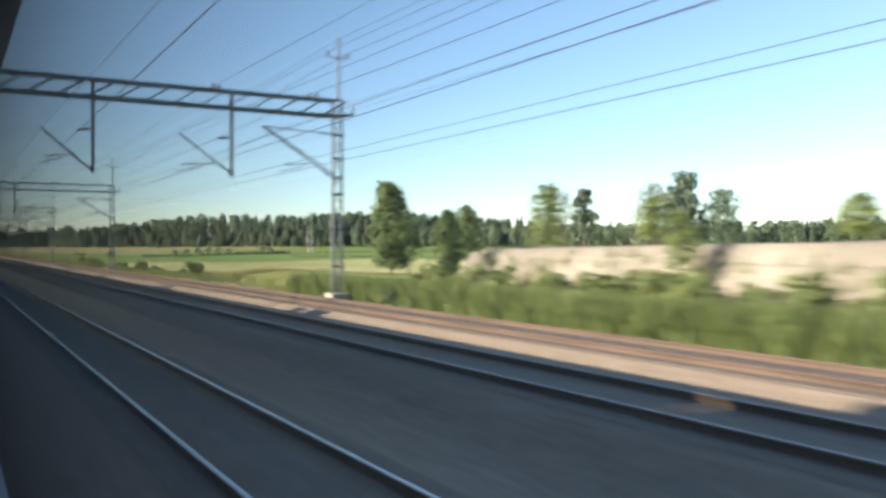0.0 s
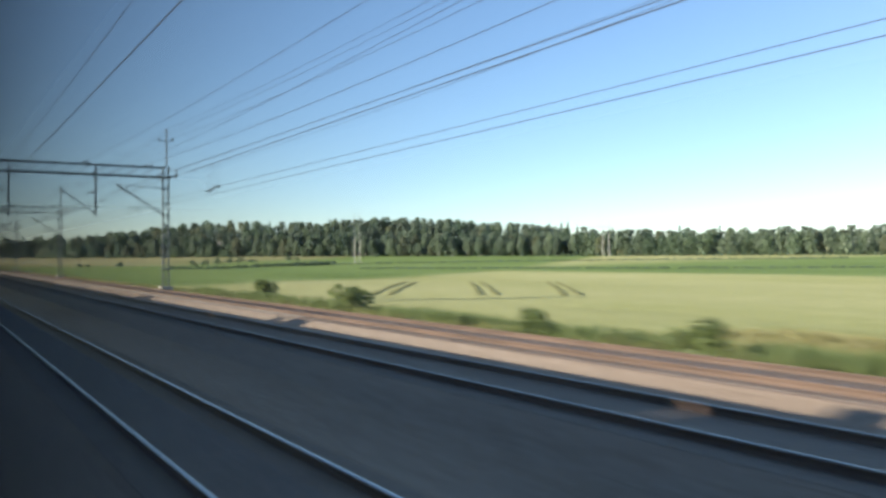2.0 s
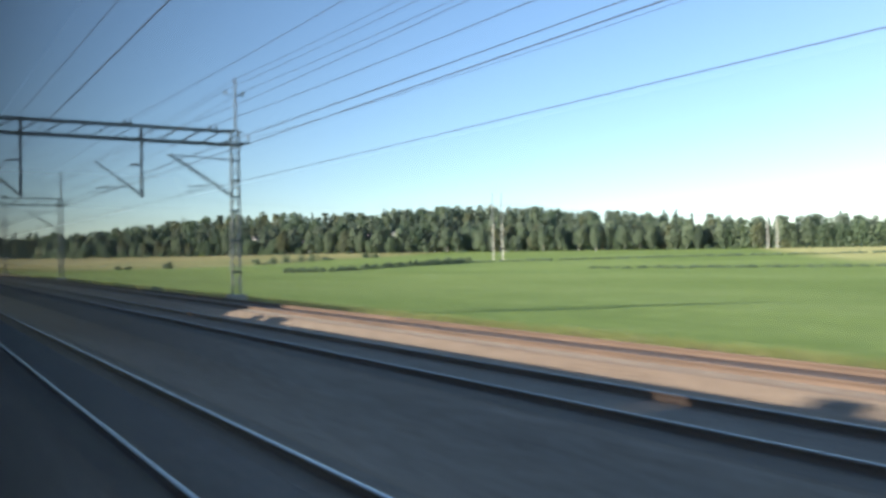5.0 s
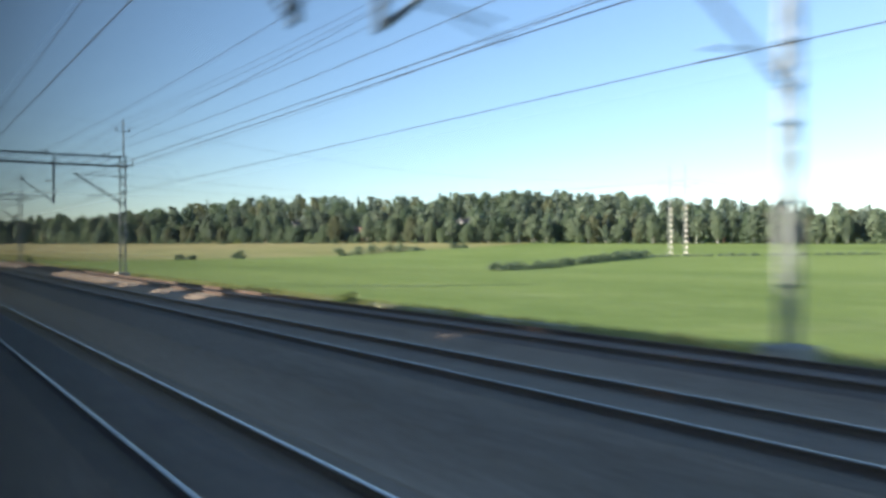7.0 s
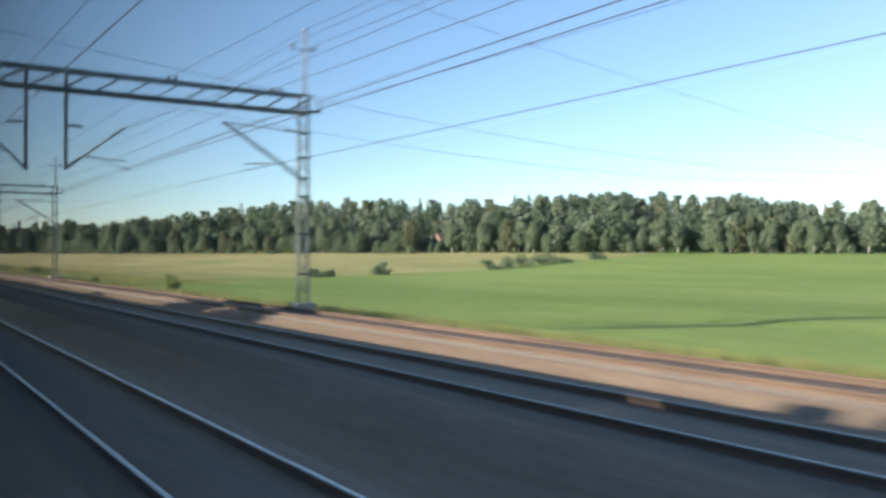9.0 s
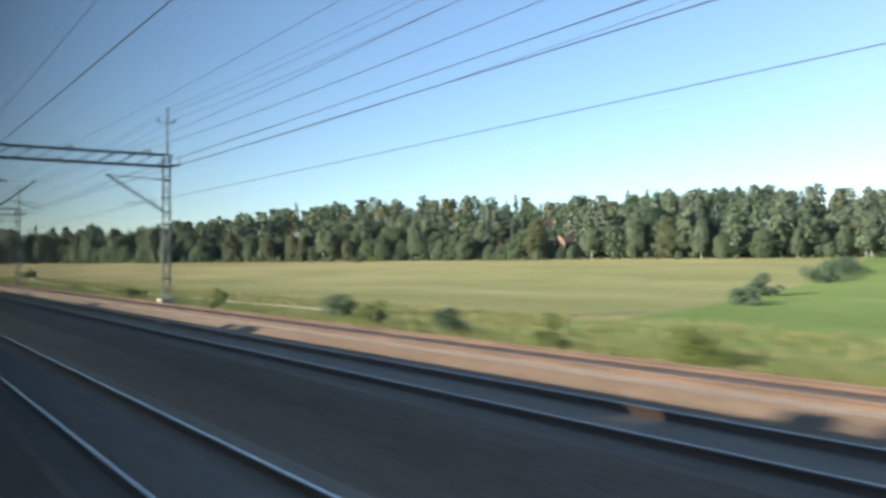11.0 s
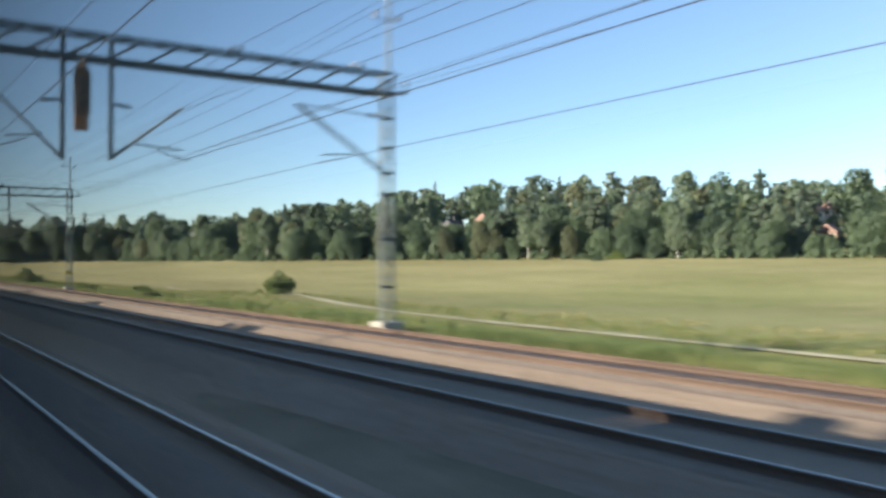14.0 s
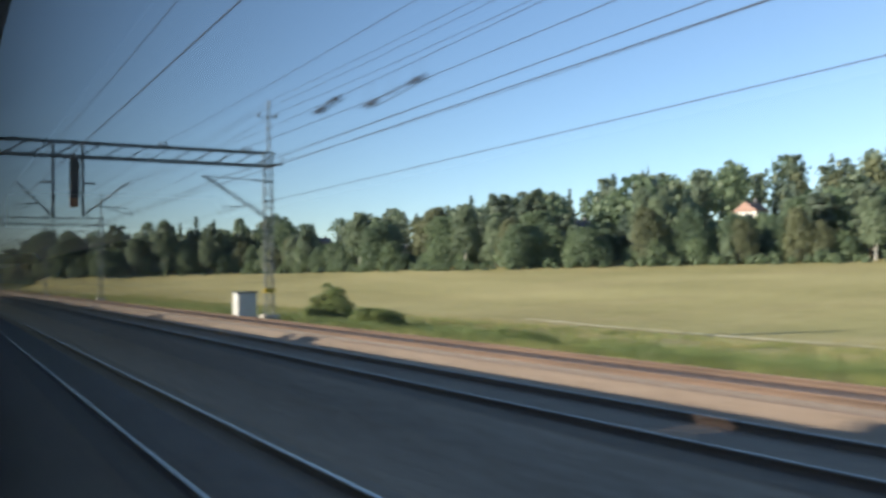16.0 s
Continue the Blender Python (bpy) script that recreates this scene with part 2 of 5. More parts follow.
def field_material():
    """Crops in strips with straight borders, stubble further on, grass by the line."""
    m, nt, b = nodes_of("fields")
    geo = nt.nodes.new("ShaderNodeNewGeometry")
    sep = nt.nodes.new("ShaderNodeSeparateXYZ")
    nt.links.new(geo.outputs["Position"], sep.inputs[0])
    x, y = sep.outputs["X"], sep.outputs["Y"]
    wob = noise_node(nt, 0.15, 3.0)
    w = math_node(nt, "MULTIPLY", math_node(nt, "SUBTRACT", wob.outputs["Fac"], 0.5), 6.0)
    patch, grain, streak = noise_node(nt, 0.035, 5.0, (1, 0.45, 1)), noise_node(nt, 2.5, 6.0), noise_node(nt, 0.25, 4.0, (1, 0.35, 1))

    brush = noise_node(nt, 0.75, 7.0, (1, 0.8, 1), 0.72)
    strokes = ramp(nt, brush.outputs["Fac"], [(0.46, (0.0, 0.0, 0.0)), (0.66, (0.55, 0.55, 0.55))])

    def crop(a, c):
        return mix(nt, strokes, crop_base(a, c), ramp(nt, patch.outputs["Fac"], [(0.3, tuple(1.12 * q for q in c)), (0.7, tuple(1.3 * q for q in c))]))

    def crop_base(a, c):
        return mix(nt, ramp(nt, grain.outputs["Fac"], [(0.3, (0.0, 0.0, 0.0)), (0.7, (0.5, 0.5, 0.5))]), ramp(nt, patch.outputs["Fac"], [(0.38, a), (0.62, c)]), ramp(nt, streak.outputs["Fac"], [(0.35, a), (0.65, c)]))

    green = crop((0.160, 0.236, 0.058), (0.240, 0.318, 0.094))
    pale = crop((0.43, 0.425, 0.155), (0.55, 0.525, 0.235))
    tan = crop((0.225, 0.250, 0.085), (0.370, 0.355, 0.155))
    worn = noise_node(nt, 0.022, 6.0, (1, 3.2, 1), 0.7)
    tan = mix(nt, ramp(nt, worn.outputs["Fac"], [(0.47, (0.0, 0.0, 0.0)), (0.61, (0.62, 0.62, 0.62))]), tan, crop((0.30, 0.25, 0.125), (0.48, 0.425, 0.22)))
    straw = crop((0.31, 0.262, 0.125), (0.47, 0.405, 0.20))
    tan = mix(nt, math_node(nt, "MULTIPLY", math_node(nt, "DIVIDE", math_node(nt, "SUBTRACT", y, 590.0), 90.0, True), 0.6), tan, straw)
    rows_ = noise_node(nt, 0.05, 5.0, (1, 4.0, 1), 0.7)
    green = mix(nt, ramp(nt, rows_.outputs["Fac"], [(0.55, (0.0, 0.0, 0.0)), (0.72, (0.6, 0.6, 0.6))]), green, crop((0.25, 0.32, 0.11), (0.35, 0.39, 0.17)))
    verge = crop((0.140, 0.185, 0.052), (0.33, 0.315, 0.120))

    def border(v, at, width):
        return math_node(nt, "DIVIDE", math_node(nt, "SUBTRACT", v, at), width, True)

    l1 = math_node(nt, "ADD", math_node(nt, "SUBTRACT", y, math_node(nt, "MULTIPLY", x, 0.95)), math_node(nt, "MULTIPLY", w, 2.0))
    l2 = math_node(nt, "ADD", math_node(nt, "SUBTRACT", y, math_node(nt, "MULTIPLY", x, 0.52)), math_node(nt, "MULTIPLY", w, 0.3))
    c = mix(nt, border(l1, 138.0, 14.0), pale, green)
    c = mix(nt, border(l2, 445.5, 1.5), c, tan)
    far = math_node(nt, "MULTIPLY", border(math_node(nt, "ADD", x, w), 122.0, 10.0), border(math_node(nt, "MULTIPLY", y, -1.0), -330.0, 60.0))
    c = mix(nt, far, c, green)
    mid = math_node(nt, "MULTIPLY", border(y, 72.0, 30.0), border(math_node(nt, "MULTIPLY", y, -1.0), -432.0, 20.0))
    c = mix(nt, border(math_node(nt, "ADD", math_node(nt, "ADD", x, math_node(nt, "MULTIPLY", mid, 6.8)), math_node(nt, "MULTIPLY", w, 0.5)), 21.0, 3.0), verge, c)
    nt.links.new(c, b.inputs["Base Color"])
    b.inputs["Roughness"].default_value = 0.95
    b.inputs["Specular IOR Level"].default_value = 0.1
    bump(nt, grain.outputs["Fac"], 0.6, 0.15, b)
    return m


BALLAST, FIELD = ballast_material(), field_material()
OILY = oily_material("oily_ballast", (0.28, 0.208, 0.15), (0.48, 0.372, 0.275))
RUSTY = oily_material("rust_stained_ballast", (0.185, 0.130, 0.102), (0.34, 0.25, 0.20))
DIRT = plain("pale_dirt", (0.56, 0.50, 0.31), (0.84, 0.77, 0.54), 0.5, 0.95, fine=6.0)
SAND = plain("sandy_gravel", (0.265, 0.228, 0.185), (0.385, 0.34, 0.28), 0.4, 0.95, fine=7.0, bumps=0.6, dist=0.06)
TYRE = plain("pressed_crop", (0.30, 0.30, 0.11), (0.41, 0.395, 0.165), 0.6, 0.95, fine=6.0)
TURF = plain("rough_turf", (0.26, 0.22, 0.14), (0.41, 0.335, 0.235), 0.6, 0.95, fine=9.0, bumps=0.6, dist=0.05)


# ---- building tools ----
def mesh_np(name, verts, faces, material, parent=None, label="", tints=None, smooth=False):
    """One mesh object from arrays; all faces have the same number of corners."""
    me = bpy.data.meshes.new(name)
    verts, faces = np.asarray(verts, dtype=np.float32), np.asarray(faces, dtype=np.int32)
    k = faces.shape[1]
    me.vertices.add(len(verts))
    me.vertices.foreach_set("co", verts.ravel())
    me.loops.add(faces.size)
    me.loops.foreach_set("vertex_index", faces.ravel())
    me.polygons.add(len(faces))
    me.polygons.foreach_set("loop_start", np.arange(0, faces.size, k, dtype=np.int32))
    me.polygons.foreach_set("loop_total", np.full(len(faces), k, dtype=np.int32))
    me.update(calc_edges=True)
    if tints is not None:
        at = me.attributes.new("tint", "FLOAT", "POINT")
        at.data.foreach_set("value", np.asarray(tints, dtype=np.float32))
    me.materials.append(material)
    if smooth:
        me.shade_smooth()
    ob = new(name, me)
    if parent:
        ob.parent = parent
    if label:
        tagged(ob, label)
    return ob


def part(name, bm, material, parent=None, label="", bevel=0.0):
    """Links a bmesh as one mesh object under a thing or under a part."""
    if bevel:
        bmesh.ops.bevel(bm, geom=bm.edges[:], offset=bevel, segments=1, affect="EDGES")
    bmesh.ops.recalc_face_normals(bm, faces=bm.faces[:])
    me = bpy.data.meshes.new(name)
    bm.to_mesh(me)
    bm.free()
    me.materials.append(material)
    ob = new(name, me)
    if parent:
        ob.parent = parent
    if label:
        tagged(ob, label)
    return ob


def add_box(bm, a, b):
    vs = bmesh.ops.create_cube(bm, size=1)["verts"]
    for v in vs:
        v.co = Vector([(a[i] + b[i]) / 2 + v.co[i] * (b[i] - a[i]) for i in range(3)])
    return bm


def add_bar(bm, a, b, r, sides=6, r2=None):
    a, b = Vector(a), Vector(b)
    d = b - a
    turn = d.to_track_quat("Z", "Y").to_matrix().to_4x4()
    bmesh.ops.create_cone(bm, cap_ends=True, segments=sides, radius1=r, radius2=r if r2 is None else r2, depth=d.length, matrix=Matrix.Translation((a + b) / 2) @ turn)
    return bm


def bar(name, a, b, r, material, parent, label="", sides=6, r2=None):
    return part(name, add_bar(bmesh.new(), a, b, r, sides, r2), material, parent, label)


def block(name, a, b, material, parent, label="", bevel=0.0):
    return part(name, add_box(bmesh.new(), a, b), material, parent, label, bevel)


def base(name, x, y, z, label, category, group="", turn=0.0):
    e = new(name)
    e.matrix_world = pose(x, y, z, 0, 0, turn)
    return tagged(e, label, category, group)


def extrude_y(profile, y0, y1, step):
    """Quads of an open profile (x, z) drawn along the line."""
    ys = np.arange(y0, y1 + step, step)
    p = np.array(profile)
    v = np.array([(x, y, z) for y in ys for x, z in p])
    n = len(p)
    f = [(j * n + i, j * n + i + 1, (j + 1) * n + i + 1, (j + 1) * n + i) for j in range(len(ys) - 1) for i in range(n - 1)]
    return v, f


def smooth01(t):
    t = np.clip(t, 0, 1)
    return t * t * (3 - 2 * t)


# ---- the lie of the land ----
EDGE_Y = (-3000, 0, 250, 430, 540, 610, 690, 745, 770, 850, 905, 918, 935, 1500, 4000)
EDGE_X = (460, 420, 400, 330, 255, 190, 160, 120, 98, 90, 86, 45, 24, 24, 24)


def edge_x(y):
    return np.interp(y, EDGE_Y, EDGE_X)


def ground_z(x, y):
    e = edge_x(y)
    t = x / e
    z = np.interp(t, (0.0, 0.06, 0.16, 0.26, 0.42, 0.55, 1.0, 1.6), (-0.8, -0.8, -1.3, -1.55, -0.8, 0.3, 2.9, 3.6))
    near = np.interp(x, (-40, -8, 12.4, 14.0, 16.5, 24, 34), (-0.9, -0.9, -0.45, -0.25, -0.65, -0.75, -1.0))
    z = np.where(x < 34, near + (z - near) * smooth01((x - 20) / 14), z)
    z = z + 1.15 * smooth01((x - 15.5) / 4) * smooth01((82 - y) / 26) * smooth01((62 - x) / 22)
    hill = smooth01((x - e) / 100) * 15 * np.interp(y, (200, 380, 480, 560, 620, 760, 880, 1050, 1500), (0.1, 0.15, 0.3, 0.55, 0.72, 0.88, 0.7, 0.3, 0.3))
    hill = hill + 3.5 * np.exp(-((x - 308) / 48) ** 2 - ((y - 652) / 62) ** 2)
    z = z + 0.6 * np.exp(-((x - 27) / 6) ** 2 - ((y - 611) / 16) ** 2)
    return z + hill * (x > e - 1) + 0.12 * np.sin(x * 0.07 + y * 0.031) * (x > 30)


gx = np.concatenate([[-3500, -1500, -600, -200, -80, -40], np.arange(-20, 12, 8), np.arange(12, 36, 2), np.arange(36, 460, 8), [480, 520, 580, 660, 800, 1100, 1700, 2600, 4000]])
gy = np.concatenate([[-4000, -2000, -900, -400, -200], np.arange(-120, 1250, 10), [1300, 1400, 1550, 1800, 2200, 3000, 4500]])
GX, GY = np.meshgrid(gx, gy)
gv = np.stack([GX.ravel(), GY.ravel(), ground_z(GX, GY).ravel()], 1)
nx_ = len(gx)
gf = [(j * nx_ + i, j * nx_ + i + 1, (j + 1) * nx_ + i + 1, (j + 1) * nx_ + i) for j in range(len(gy) - 1) for i in range(nx_ - 1)]
tagged(mesh_np("ground", gv, gf, FIELD, smooth=True), "flat farm fields, green, pale yellow and dry olive", "ground", kind="structure")

# ---- railway formation ----
Y0, Y1 = -160.0, 1400.0
bed_profile = [(-7.5, -0.9), (-5.5, -0.2), (1.75, -0.13), (3.6, -0.13), (4.2, -0.27), (5.1, -0.25), (5.65, 0.085), (8.1, 0.085), (8.5, -0.02), (9.2, -0.02), (9.55, 0.085), (11.75, 0.085), (12.5, -0.28), (13.3, -0.42)]
v, f = extrude_y(bed_profile, Y0, Y1, 20.0)
tagged(mesh_np("ballast_bed", v, f, BALLAST), "brownish grey crushed stone under the tracks", "track bed", kind="structure")


def rail_mesh(name, x, z, parent, head, head_label):
    """A flat-bottomed rail: web and foot rusty, running surface bright."""
    web = [(-0.058, -0.135), (-0.058, -0.124), (-0.012, -0.108), (-0.010, -0.035), (-0.030, -0.026), (-0.030, -0.003), (0.030, -0.003), (0.030, -0.026), (0.010, -0.035), (0.012, -0.108), (0.058, -0.124), (0.058, -0.135)]
    vv, ff = extrude_y([(x + a, z + b) for a, b in web], Y0, Y1, 60.0)
    r = mesh_np(name, vv, ff, RUST, parent)
    vv, ff = extrude_y([(x - 0.029, z - 0.012), (x - 0.027, z - 0.001), (x - 0.018, z + 0.003), (x + 0.018, z + 0.003), (x + 0.027, z - 0.001), (x + 0.029, z - 0.012)], Y0, Y1, 60.0)
    mesh_np("rail_head", vv, ff, head, r, head_label)
    return r


def sleeper_bank(x, z, y0, y1, parent, step=0.5):
    unit = np.array([(-1.0, -0.10, -0.2), (1.0, -0.10, -0.2), (1.0, 0.10, -0.2), (-1.0, 0.10, -0.2), (-1.0, -0.08, 0), (1.0, -0.08, 0), (1.0, 0.08, 0), (-1.0, 0.08, 0)])
    fc = np.array([(4, 5, 6, 7), (0, 1, 5, 4), (1, 2, 6, 5), (2, 3, 7, 6), (3, 0, 4, 7)])
    ys = np.arange(y0, y1, step)
    vv = (unit[None] + np.stack([np.full_like(ys, x), ys, np.full_like(ys, z)], 1)[:, None]).reshape(-1, 3)
    ff = (fc[None] + 8 * np.arange(len(ys))[:, None, None]).reshape(-1, 4)
    return tagged(mesh_np("sleeper_bed", vv, ff, SLEEPER, parent), "grey concrete sleepers sunk in stone", kind="stuff")


sleeper_bm = add_box(bmesh.new(), (-1.0, -0.10, -0.2), (1.0, 0.10, 0))
for v in sleeper_bm.verts:
    if v.co.z > -0.1:
        v.co.y *= 0.8
SLEEPER_MESH = bpy.data.meshes.new("sleeper")
bmesh.ops.recalc_face_normals(sleeper_bm, faces=sleeper_bm.faces[:])
sleeper_bm.to_mesh(SLEEPER_MESH)
sleeper_bm.free()
SLEEPER_MESH.materials.append(SLEEPER)


def track(xa, xb, z, label, head=RAILTOP, head_label="polished steel running surface", stone=OILY):
    t = base("railway_track", 0, 0, 0, label, "railway track", "parallel tracks")
    rail_mesh("rail", xa, z, t, head, head_label)
    rail_mesh("rail", xb, z, t, head, head_label)
    mid = (xa + xb) / 2
    sleeper_bank(mid, z - 0.098, 104.5, 900, t)
    for k in range(int((104.5 - 4.5) / 0.5)):
        sl = new("sleeper", SLEEPER_MESH)
        sl.location = (mid, 4.5 + 0.5 * k, z - 0.098)
        sl.parent = t
    vv, ff = extrude_y([(mid - 1.12, z - 0.135), (mid - 0.95, z - 0.112), (mid + 0.95, z - 0.112), (mid + 1.12, z - 0.135)], Y0, Y1, 40.0)
    tagged(mesh_np("track_stone", vv, ff, stone, t), "dark stained stone between the rails")
    return t


track(-2.01, -0.78, 0.0, "railway track under the standing train")
track(1.972, 3.206, 0.0, "railway track with bright polished rails in shade")
track(6.333, 7.576, 0.214, "railway track with dull worn rails in dark stone", DULL_HEAD, "dull grey running surface")
track(10.055, 11.291, 0.212, "railway track with rusty rails in sunlit stone", RUST_HEAD, "dull rust-brown running surface", RUSTY)

# turf strip between two tracks where the stone gives way to grass
v, f = extrude_y([(3.9, -0.20), (4.25, -0.12), (4.7, -0.10), (5.1, -0.14), (5.45, -0.02)], 452, 578, 6.0)
v[:, 2] -= 0.25 * (1 - smooth01(np.minimum(v[:, 1] - 452, 578 - v[:, 1]) / 36))
v[:, 2] += 0.02 * np.sin(v[:, 1] * 0.9 + v[:, 0] * 5)
tagged(mesh_np("grass_strip", v, f, TURF), "rough grass and moss strip between two tracks", "grass", kind="structure")

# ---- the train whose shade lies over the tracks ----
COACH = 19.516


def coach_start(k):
    """Where the coach k begins; lengths grow with the camera's pace, so the gaps' sun patches keep their place in view.
    """
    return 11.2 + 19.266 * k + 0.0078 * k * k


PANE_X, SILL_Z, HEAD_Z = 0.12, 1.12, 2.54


def swept(outline, y0, y1):
    """A closed outline (x, z) drawn from y0 to y1, open at both ends."""
    bm = bmesh.new()
    rings = [[bm.verts.new((x, y, z)) for x, z in outline] for y in (y0, y1)]
    for i in range(len(outline)):
        j = (i + 1) % len(outline)
        bm.faces.new((rings[0][i], rings[0][j], rings[1][j], rings[1][i]))
    return bm


def coach(first_y):
    """A hollow coach, open from end to end, with one long window band on the side of the fields."""
    c = base("railway_coach", 0, first_y, 0, "grey passenger coach with one long window band on the near track", "railway coach", "coaches of the train")
    y0, y1 = 0.16, COACH - 0.16
    outer = [(PANE_X + 0.03, SILL_Z), (PANE_X + 0.03, 0.60), (0.02, 0.55), (-2.48, 0.55), (-2.50, 1.2), (-2.46, 2.55), (-2.30, 2.84), (-1.95, 3.02), (-1.4, 3.09), (-0.85, 2.93), (-0.30, 2.74), (PANE_X + 0.03, HEAD_Z + 0.06), (PANE_X + 0.03, HEAD_Z)]
    inner = [(PANE_X - 0.03, HEAD_Z), (-0.30, HEAD_Z + 0.13), (-0.90, 2.82), (-1.4, 2.94), (-1.90, 2.88), (-2.22, 2.74), (-2.36, 2.50), (-2.40, 1.2), (-2.40, 0.72), (PANE_X - 0.03, 0.72), (PANE_X - 0.03, SILL_Z)]
    part("body", swept(outer + inner, y0, y1), TRAINSIDE, c)
    # unseen ceiling, lining, seats and carpet, toned for what the pane reflects
    ceiling_line = [(x, z - 0.006) for x, z in inner[1:7]]
    part("ceiling_lining", swept(ceiling_line + [(x, z - 0.012) for x, z in ceiling_line[::-1]], y0, y1), CEILING, c, "pale grey ceiling panels")
    part("wall_lining", swept([(-2.385, 1.75), (-2.37, 2.48), (-2.355, 2.48), (-2.37, 1.75)], 0, COACH), LINING, c, "dull grey wall lining")
    part("seat_row", swept([(-2.385, 0.74), (-2.385, 1.75), (-2.20, 1.75), (-2.10, 1.25), (-1.45, 1.22), (-1.42, 0.74)], 0, COACH), SEAT, c, "brown cloth seats along the wall")
    part("carpet", swept([(-1.42, 0.73), (-1.42, 0.745), (PANE_X - 0.05, 0.745), (PANE_X - 0.05, 0.73)], 0, COACH), LINING, c, "dark grey carpet")
    # added panels that stop sun slipping through the open coach ends
    for ya in (y0, y1 - 0.03):
        part("end_header", add_box(bmesh.new(), (-2.38, ya, 2.37), (-0.32, ya + 0.03, 2.68)), LINING, c, "unseen panel over the coach end, added to stop stray sun")
    # pane runs unbroken past the camera; its grazing gloss darkens the view ahead
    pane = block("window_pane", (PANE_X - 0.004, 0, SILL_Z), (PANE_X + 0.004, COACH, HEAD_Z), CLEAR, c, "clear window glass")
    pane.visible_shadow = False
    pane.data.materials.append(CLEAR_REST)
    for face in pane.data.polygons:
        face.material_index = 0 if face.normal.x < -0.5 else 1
    # bellows out of view; their roof is cut to size the sun patch
    part("gangway", swept([(PANE_X + 0.02, SILL_Z - 0.02), (PANE_X + 0.02, 0.62), (-2.42, 0.62), (-2.45, 2.42), (-0.85, 2.42), (-0.85, 2.37), (-2.39, 2.37), (-2.39, 0.70), (PANE_X - 0.02, 0.70), (PANE_X - 0.02, SILL_Z - 0.02)], -0.16, 0.16), RUBBER, c, "black rubber bellows between coaches")
    block("underframe", (-2.3, y0 + 0.3, 0.22), (-0.1, y1 - 0.3, 0.56), BLACK, c, "dark equipment under the floor")
    block("roof_unit", (-1.9, 16.5, 3.0), (-0.9, 17.9, 3.20), TRAINROOF, c, "flat cooling unit on the roof", 0.04)
    block("roof_unit", (-1.9, 18.3, 3.0), (-0.9, 19.1, 3.17), TRAINROOF, c, "flat cooling unit on the roof", 0.04)
    for yy in (2.6, 4.6, 14.9, 16.9):
        for xx in (-2.01, -0.78):
            bm = bmesh.new()
            add_bar(bm, (xx - 0.05, yy, 0.34), (xx + 0.05, yy, 0.34), 0.335, 20)
            part("wheel", bm, RUST, c)
    return c


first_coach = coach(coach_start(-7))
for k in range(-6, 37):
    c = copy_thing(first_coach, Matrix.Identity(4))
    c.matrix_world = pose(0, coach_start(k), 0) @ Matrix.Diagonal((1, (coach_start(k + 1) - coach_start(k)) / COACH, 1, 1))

# ---- catenary portals ----
PORTAL_Y = [-67.6, -18.4, 33.0, 84.6, 134.3, 182.0, 233.6, 282.6, 331.2, 379.9, 428.7, 474.4, 524.4, 570.1, 617.5, 664.8, 712, 760, 808, 856, 904, 952, 1000, 1048, 1096, 1144, 1192]
MX = 12.89


def insulator(a, b, parent, name="insulator"):
    bm = bmesh.new()
    a, b = Vector(a), Vector(b)
    add_bar(bm, a, b, 0.018)
    for k in range(5):
        p = a.lerp(b, (k + 0.5) / 5)
        d = (b - a).normalized() * 0.012
        add_bar(bm, p - d, p + d, 0.055, 8)
    return part(name, bm, CERAMIC, parent, "ribbed brown insulator")


def cantilever(px, pz, tipx, tipz, contact_x, contact_z, parent, tie_z):
    """Slanting tube from a post up to the messenger wire, with tie and steady arm."""
    bracket = bar("bracket_tube", (px, 0, pz), (tipx, 0, tipz), 0.035, STEEL, parent, "slanting galvanised tube")
    d = (Vector((tipx, 0, tipz)) - Vector((px, 0, pz))).normalized()
    p = Vector((px, 0, pz))
    insulator(p + d * 0.10, p + d * 0.55, bracket)
    bar("steady_arm", (contact_x + 0.15 * (1 if px > contact_x else -1), 0, contact_z + 0.28), (px + (tipx - px) * 0.33, 0, contact_z + 0.36), 0.022, STEEL, parent)
    bar("registration_arm", (contact_x, 0, contact_z + 0.02), (contact_x + (px - contact_x) * 0.45, 0, contact_z + 0.25), 0.016, STEEL, parent)
    if tie_z:
        tie = bar("tie_rod", (px, 0, tie_z), (tipx, 0, tipz), 0.022, STEEL, parent)
        q = Vector((px, 0, tie_z))
        e = (Vector((tipx, 0, tipz)) - q).normalized()
        insulator(q + e * 0.08, q + e * 0.5, tie)


def lattice_mast(parent, x, top, label):
    m = block("upright", (x - 0.21, -0.05, 0.2), (x - 0.13, 0.05, top), STEEL, parent)
    block("upright", (x + 0.13, -0.05, 0.2), (x + 0.21, 0.05, top), STEEL, parent)
    z, flip = 0.45, 1
    while z + 0.62 < top:
        bar("lacing_bar", (x - 0.15 * flip, 0.03, z), (x + 0.15 * flip, 0.03, z + 0.6), 0.014, STEEL, parent, label, 4)
        bar("lacing_bar", (x + 0.15 * flip, -0.03, z), (x - 0.15 * flip, -0.03, z + 0.6), 0.014, STEEL, parent, label, 4)
        z, flip = z + 0.62, -flip
    for z in (1.2, 2.6, 3.92, 4.55, 5.3, 6.16):
        block("batten", (x - 0.225, -0.06, z - 0.035), (x + 0.225, 0.06, z + 0.035), DARK, parent)
    block("foundation", (x - 0.38, -0.36, -0.75), (x + 0.38, 0.36, 0.20), CONCRETE, parent, "pale concrete foundation block", 0.03)


